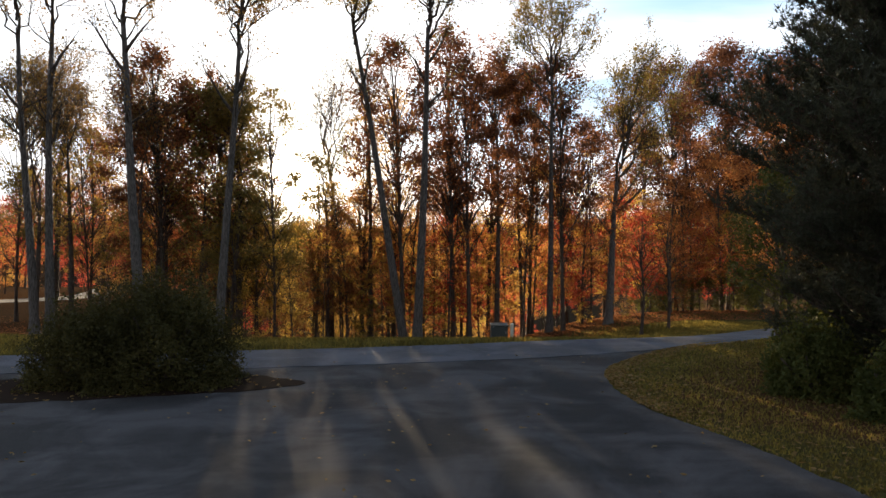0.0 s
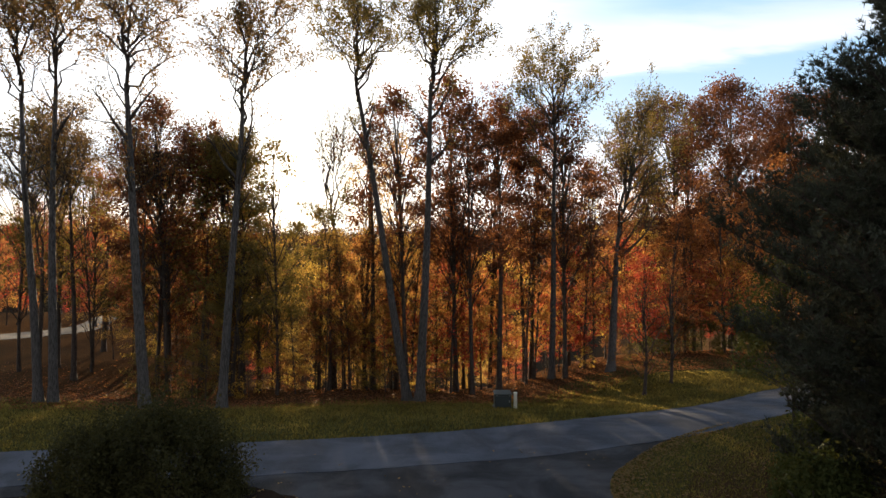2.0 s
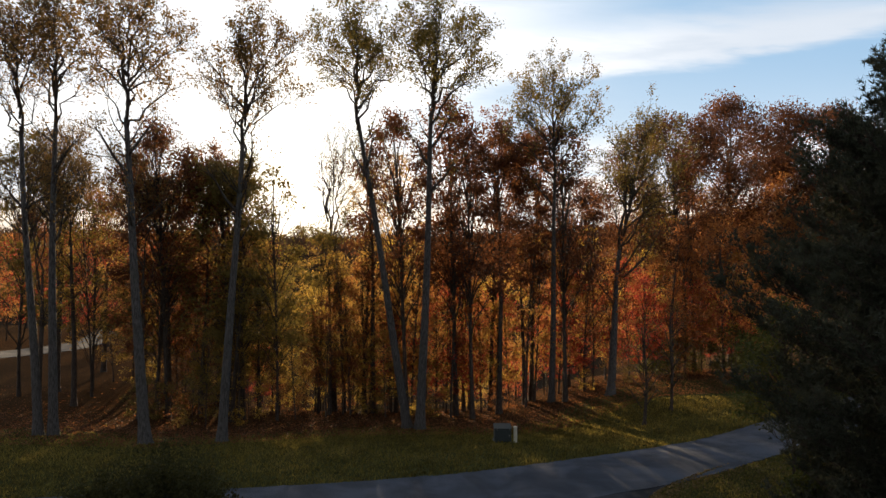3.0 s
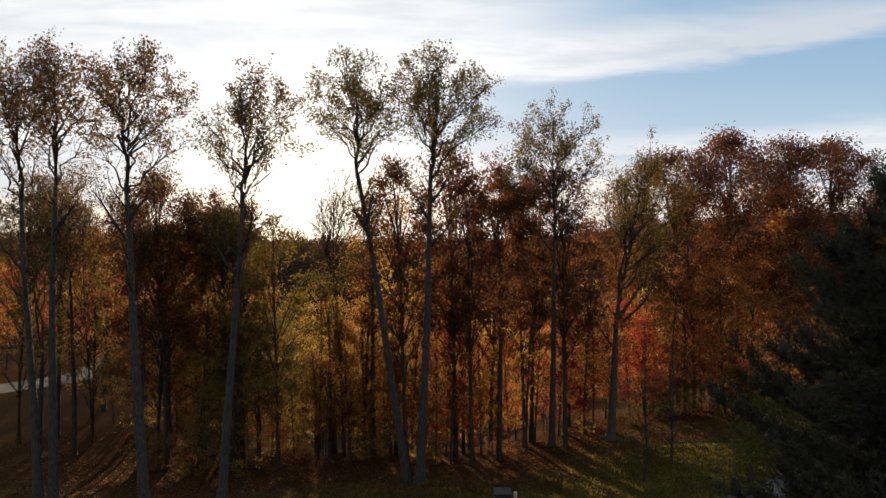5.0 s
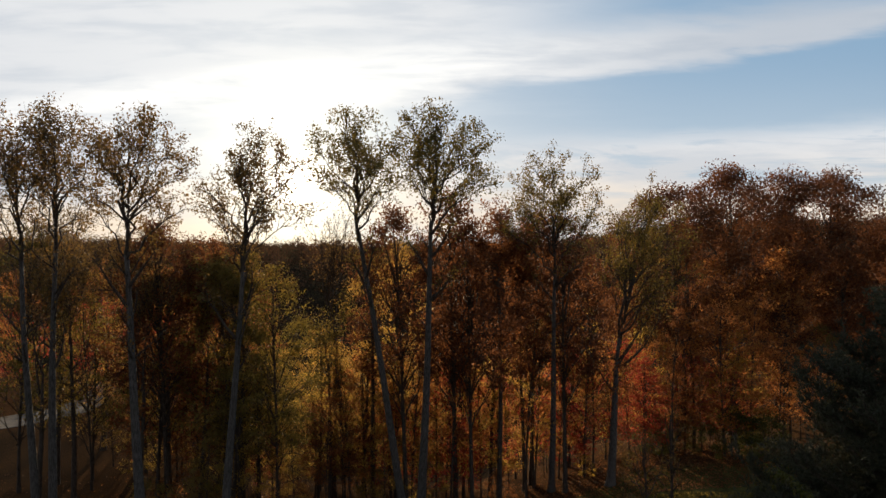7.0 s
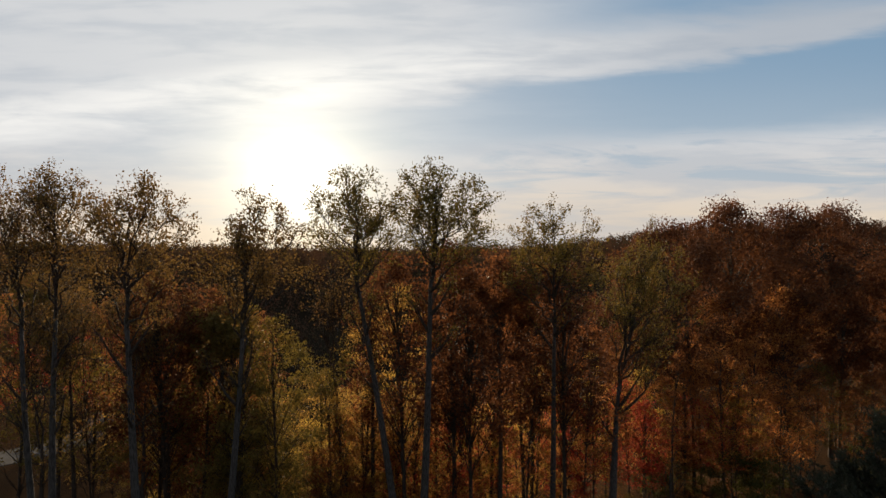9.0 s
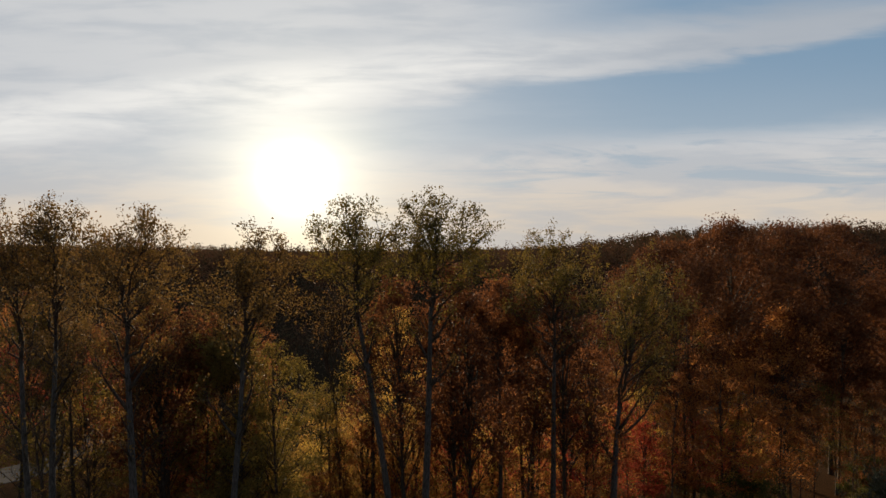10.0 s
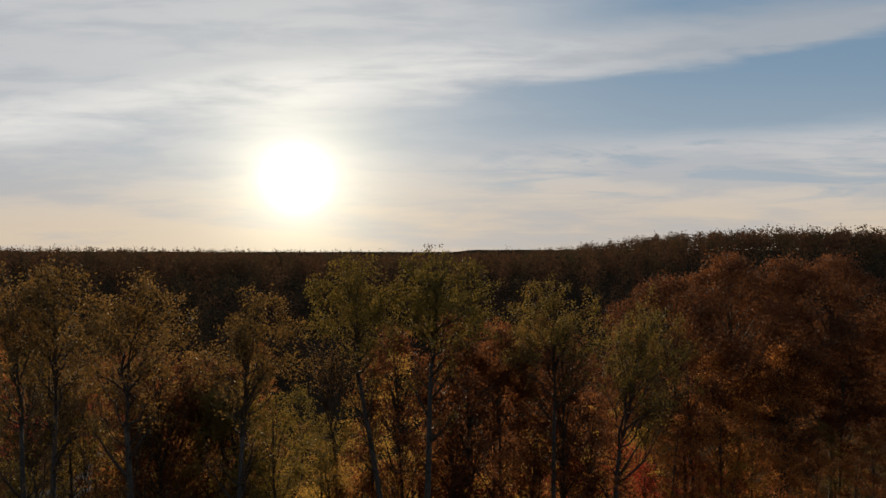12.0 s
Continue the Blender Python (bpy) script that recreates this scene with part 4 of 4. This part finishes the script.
BOX_GREEN = paint_material("grey_green_enamel", (0.04, 0.05, 0.05), 0.55)
CONCRETE = paint_material("pale_concrete", (0.15, 0.145, 0.13), 0.9)
MARKER = paint_material("pale_plastic", (0.62, 0.58, 0.46), 0.55)
STEEL = paint_material("dull_steel", (0.35, 0.35, 0.34), 0.45, 0.8)


def transformer(x, y):
    t = thing("transformer_box", (x, y, lift(x, y)), "grey-green metal transformer box on a concrete pad in grass", "utility box")
    part("pad", box_mesh("pad", 0.9, 0.9, 0.22, CONCRETE, 0.015, (0, 0, -0.16)), t, "pale concrete pad")
    body = part("body", box_mesh("body", 0.80, 0.72, 0.66, BOX_GREEN, 0.02, (0, 0.03, 0.055)), t)
    part("lid", box_mesh("lid", 0.85, 0.80, 0.10, BOX_GREEN, 0.02, (0, 0.01, 0.71), 0.05), t)
    door = part("door", box_mesh("door", 0.74, 0.03, 0.50, BOX_GREEN, 0.01, (0, -0.345, 0.15)), t)
    part("handle", box_mesh("handle", 0.03, 0.04, 0.10, STEEL, 0.008, (0.30, -0.375, 0.36)), door, "dull steel handle")
    for s in (-1, 1):
        part("hinge", box_mesh("hinge", 0.05, 0.03, 0.05, STEEL, 0.006, (0.30 * s, -0.355, 0.68)), door)


transformer(2.9, 30.85)


def marker(x, y):
    t = thing("marker_post", (x, y, lift(x, y)), "pale plastic utility marker post in the grass", "post")
    bm = bmesh.new()
    bmesh.ops.create_cone(bm, cap_ends=True, segments=14, radius1=0.09, radius2=0.085, depth=0.85, matrix=Matrix.Translation((0, 0, 0.325)))
    me = bpy.data.meshes.new("post")
    bm.to_mesh(me)
    bm.free()
    me.materials.append(MARKER)
    part("post", me, t)
    bm = bmesh.new()
    bmesh.ops.create_uvsphere(bm, u_segments=14, v_segments=8, radius=0.1, matrix=Matrix.Translation((0, 0, 0.75)) @ Matrix.Diagonal((1, 1, 0.55, 1)))
    me = bpy.data.meshes.new("cap")
    bm.to_mesh(me)
    bm.free()
    me.materials.append(MARKER)
    part("cap", me, t)


marker(3.5, 30.6)


# ---- grass and fallen leaves ----
def inside(px, py, rim):
    """Which points lie inside an outline."""
    hit = np.zeros(len(px), bool)
    for (x0, y0), (x1, y1) in zip(rim, rim[1:] + rim[:1]):
        cross = ((y0 > py) != (y1 > py)) & (px < (x1 - x0) * (py - y0) / (y1 - y0 + 1e-12) + x0)
        hit ^= cross
    return hit


LAWN = curve_through(LAWN_RIM, 6) + [(60, -30), (60, 60)] + curve_through(ROAD_NEAR, 6)[::-1][6:25]
VERGE = curve_through(ROAD_FAR, 6)


def grass_blades(name, x, y, size, seed, label):
    r = np.random.default_rng(seed)
    n = len(x)
    z = height(x, y)
    a = r.uniform(0, 2 * math.pi, n)
    lean = r.normal(0, 0.35, (n, 2))
    hgt = size * r.uniform(0.5, 1.3, n)
    wd = 0.16 * hgt + 0.008
    base = np.stack([x, y, z - 0.01], 1)
    side = np.stack([np.cos(a) * wd, np.sin(a) * wd, 0 * a], 1)
    tip = base + np.stack([lean[:, 0] * hgt, lean[:, 1] * hgt, hgt], 1)
    v = np.stack([base - side, base + side, tip], 1).reshape(-1, 3)
    me = bpy.data.meshes.new(name)
    me.vertices.add(3 * n)
    me.vertices.foreach_set("co", v.astype(np.float32).ravel())
    me.loops.add(3 * n)
    me.loops.foreach_set("vertex_index", np.arange(3 * n, dtype=np.int32))
    me.polygons.add(n)
    me.polygons.foreach_set("loop_start", np.arange(0, 3 * n, 3, dtype=np.int32))
    me.materials.append(GRASS)
    me.update(calc_edges=True)
    return tagged(new(name, me), label, "grass", kind="stuff")


GRASS = leaf_material("grass_blade", [(0.034, 0.033, 0.014), (0.08, 0.074, 0.024), (0.18, 0.158, 0.043), (0.25, 0.185, 0.065)], 0.62)
gr = np.random.default_rng(9)
gx, gy = gr.uniform(4.5, 16, 90000), gr.uniform(8, 27, 90000)
keep = inside(gx, gy, LAWN) & (gr.uniform(0, 1, len(gx)) > 0.9 * np.exp(-((gx - 12.4) ** 2 + (gy - 15.5) ** 2) / 46.0))
grass_blades("lawn_grass", gx[keep], gy[keep], 0.085, 10, "short green and yellow grass of the near lawn")
gx, gy = gr.uniform(-24, 24, 170000), gr.uniform(21.0, 42, 170000)
rim_y = np.interp(gx, [p[0] for p in VERGE], [p[1] for p in VERGE])
keep = (gy > rim_y + 0.05) & (gy < litter_edge(gx) + gr.normal(-1.5, 1.8, len(gx)))
grass_blades("verge_grass", gx[keep], gy[keep], 0.12, 11, "mown green grass between the lane and the wood")


def fallen(name, x, y, size, leaf, seed, label, up=0.03):
    r = np.random.default_rng(seed)
    c = np.stack([x, y, height(x, y) + up], 1)
    me = leaves_mesh(name, c, size, LEAF[leaf], r, 0.0, 0.8)
    co = np.empty(len(me.vertices) * 3, np.float32)
    me.vertices.foreach_get("co", co)
    co = co.reshape(-1, 3)
    mid = np.repeat(c[:, 2], 4)
    co[:, 2] = mid + (co[:, 2] - mid) * 0.3
    me.vertices.foreach_set("co", co.ravel())
    return tagged(new(name, me), label, "fallen leaves", kind="stuff")


lx, ly = gr.uniform(-14, 5.5, 320), gr.uniform(5, 22, 320)
fallen("fallen_leaves_drive", lx, ly, 0.10, "tan", 12, "dry leaves scattered on the asphalt", 0.045)
lx, ly = gr.uniform(-18, -4, 900), gr.uniform(15, 20, 900)
keep = inside(lx, ly, curve_through(BED, 6))
fallen("fallen_leaves_bed", lx[keep], ly[keep], 0.11, "tan", 15, "dry leaves lying on the mulched bed", 0.05)
lx = gr.uniform(-34, 26, 34000)
ly = litter_edge(lx) + np.abs(gr.normal(0.0, 6.0, len(lx))) - 3.0
fallen("fallen_leaves_wood", lx, ly, 0.14, "rust", 13, "russet leaf litter at the wood's edge", 0.03)
lx, ly = gr.uniform(4.8, 15, 5000), gr.uniform(9, 26, 5000)
edge = curve_through(LAWN_RIM, 20)[:110]
ex = np.array([edge[i] for i in gr.integers(0, len(edge), 5200)]) + gr.normal(0, 0.42, (5200, 2))
lx, ly = np.concatenate([lx, ex[:, 0]]), np.concatenate([ly, ex[:, 1]])
keep = inside(lx, ly, LAWN)
fallen("fallen_leaves_lawn", lx[keep], ly[keep], 0.10, "tan", 14, "dry leaves lying in the grass", 0.05)
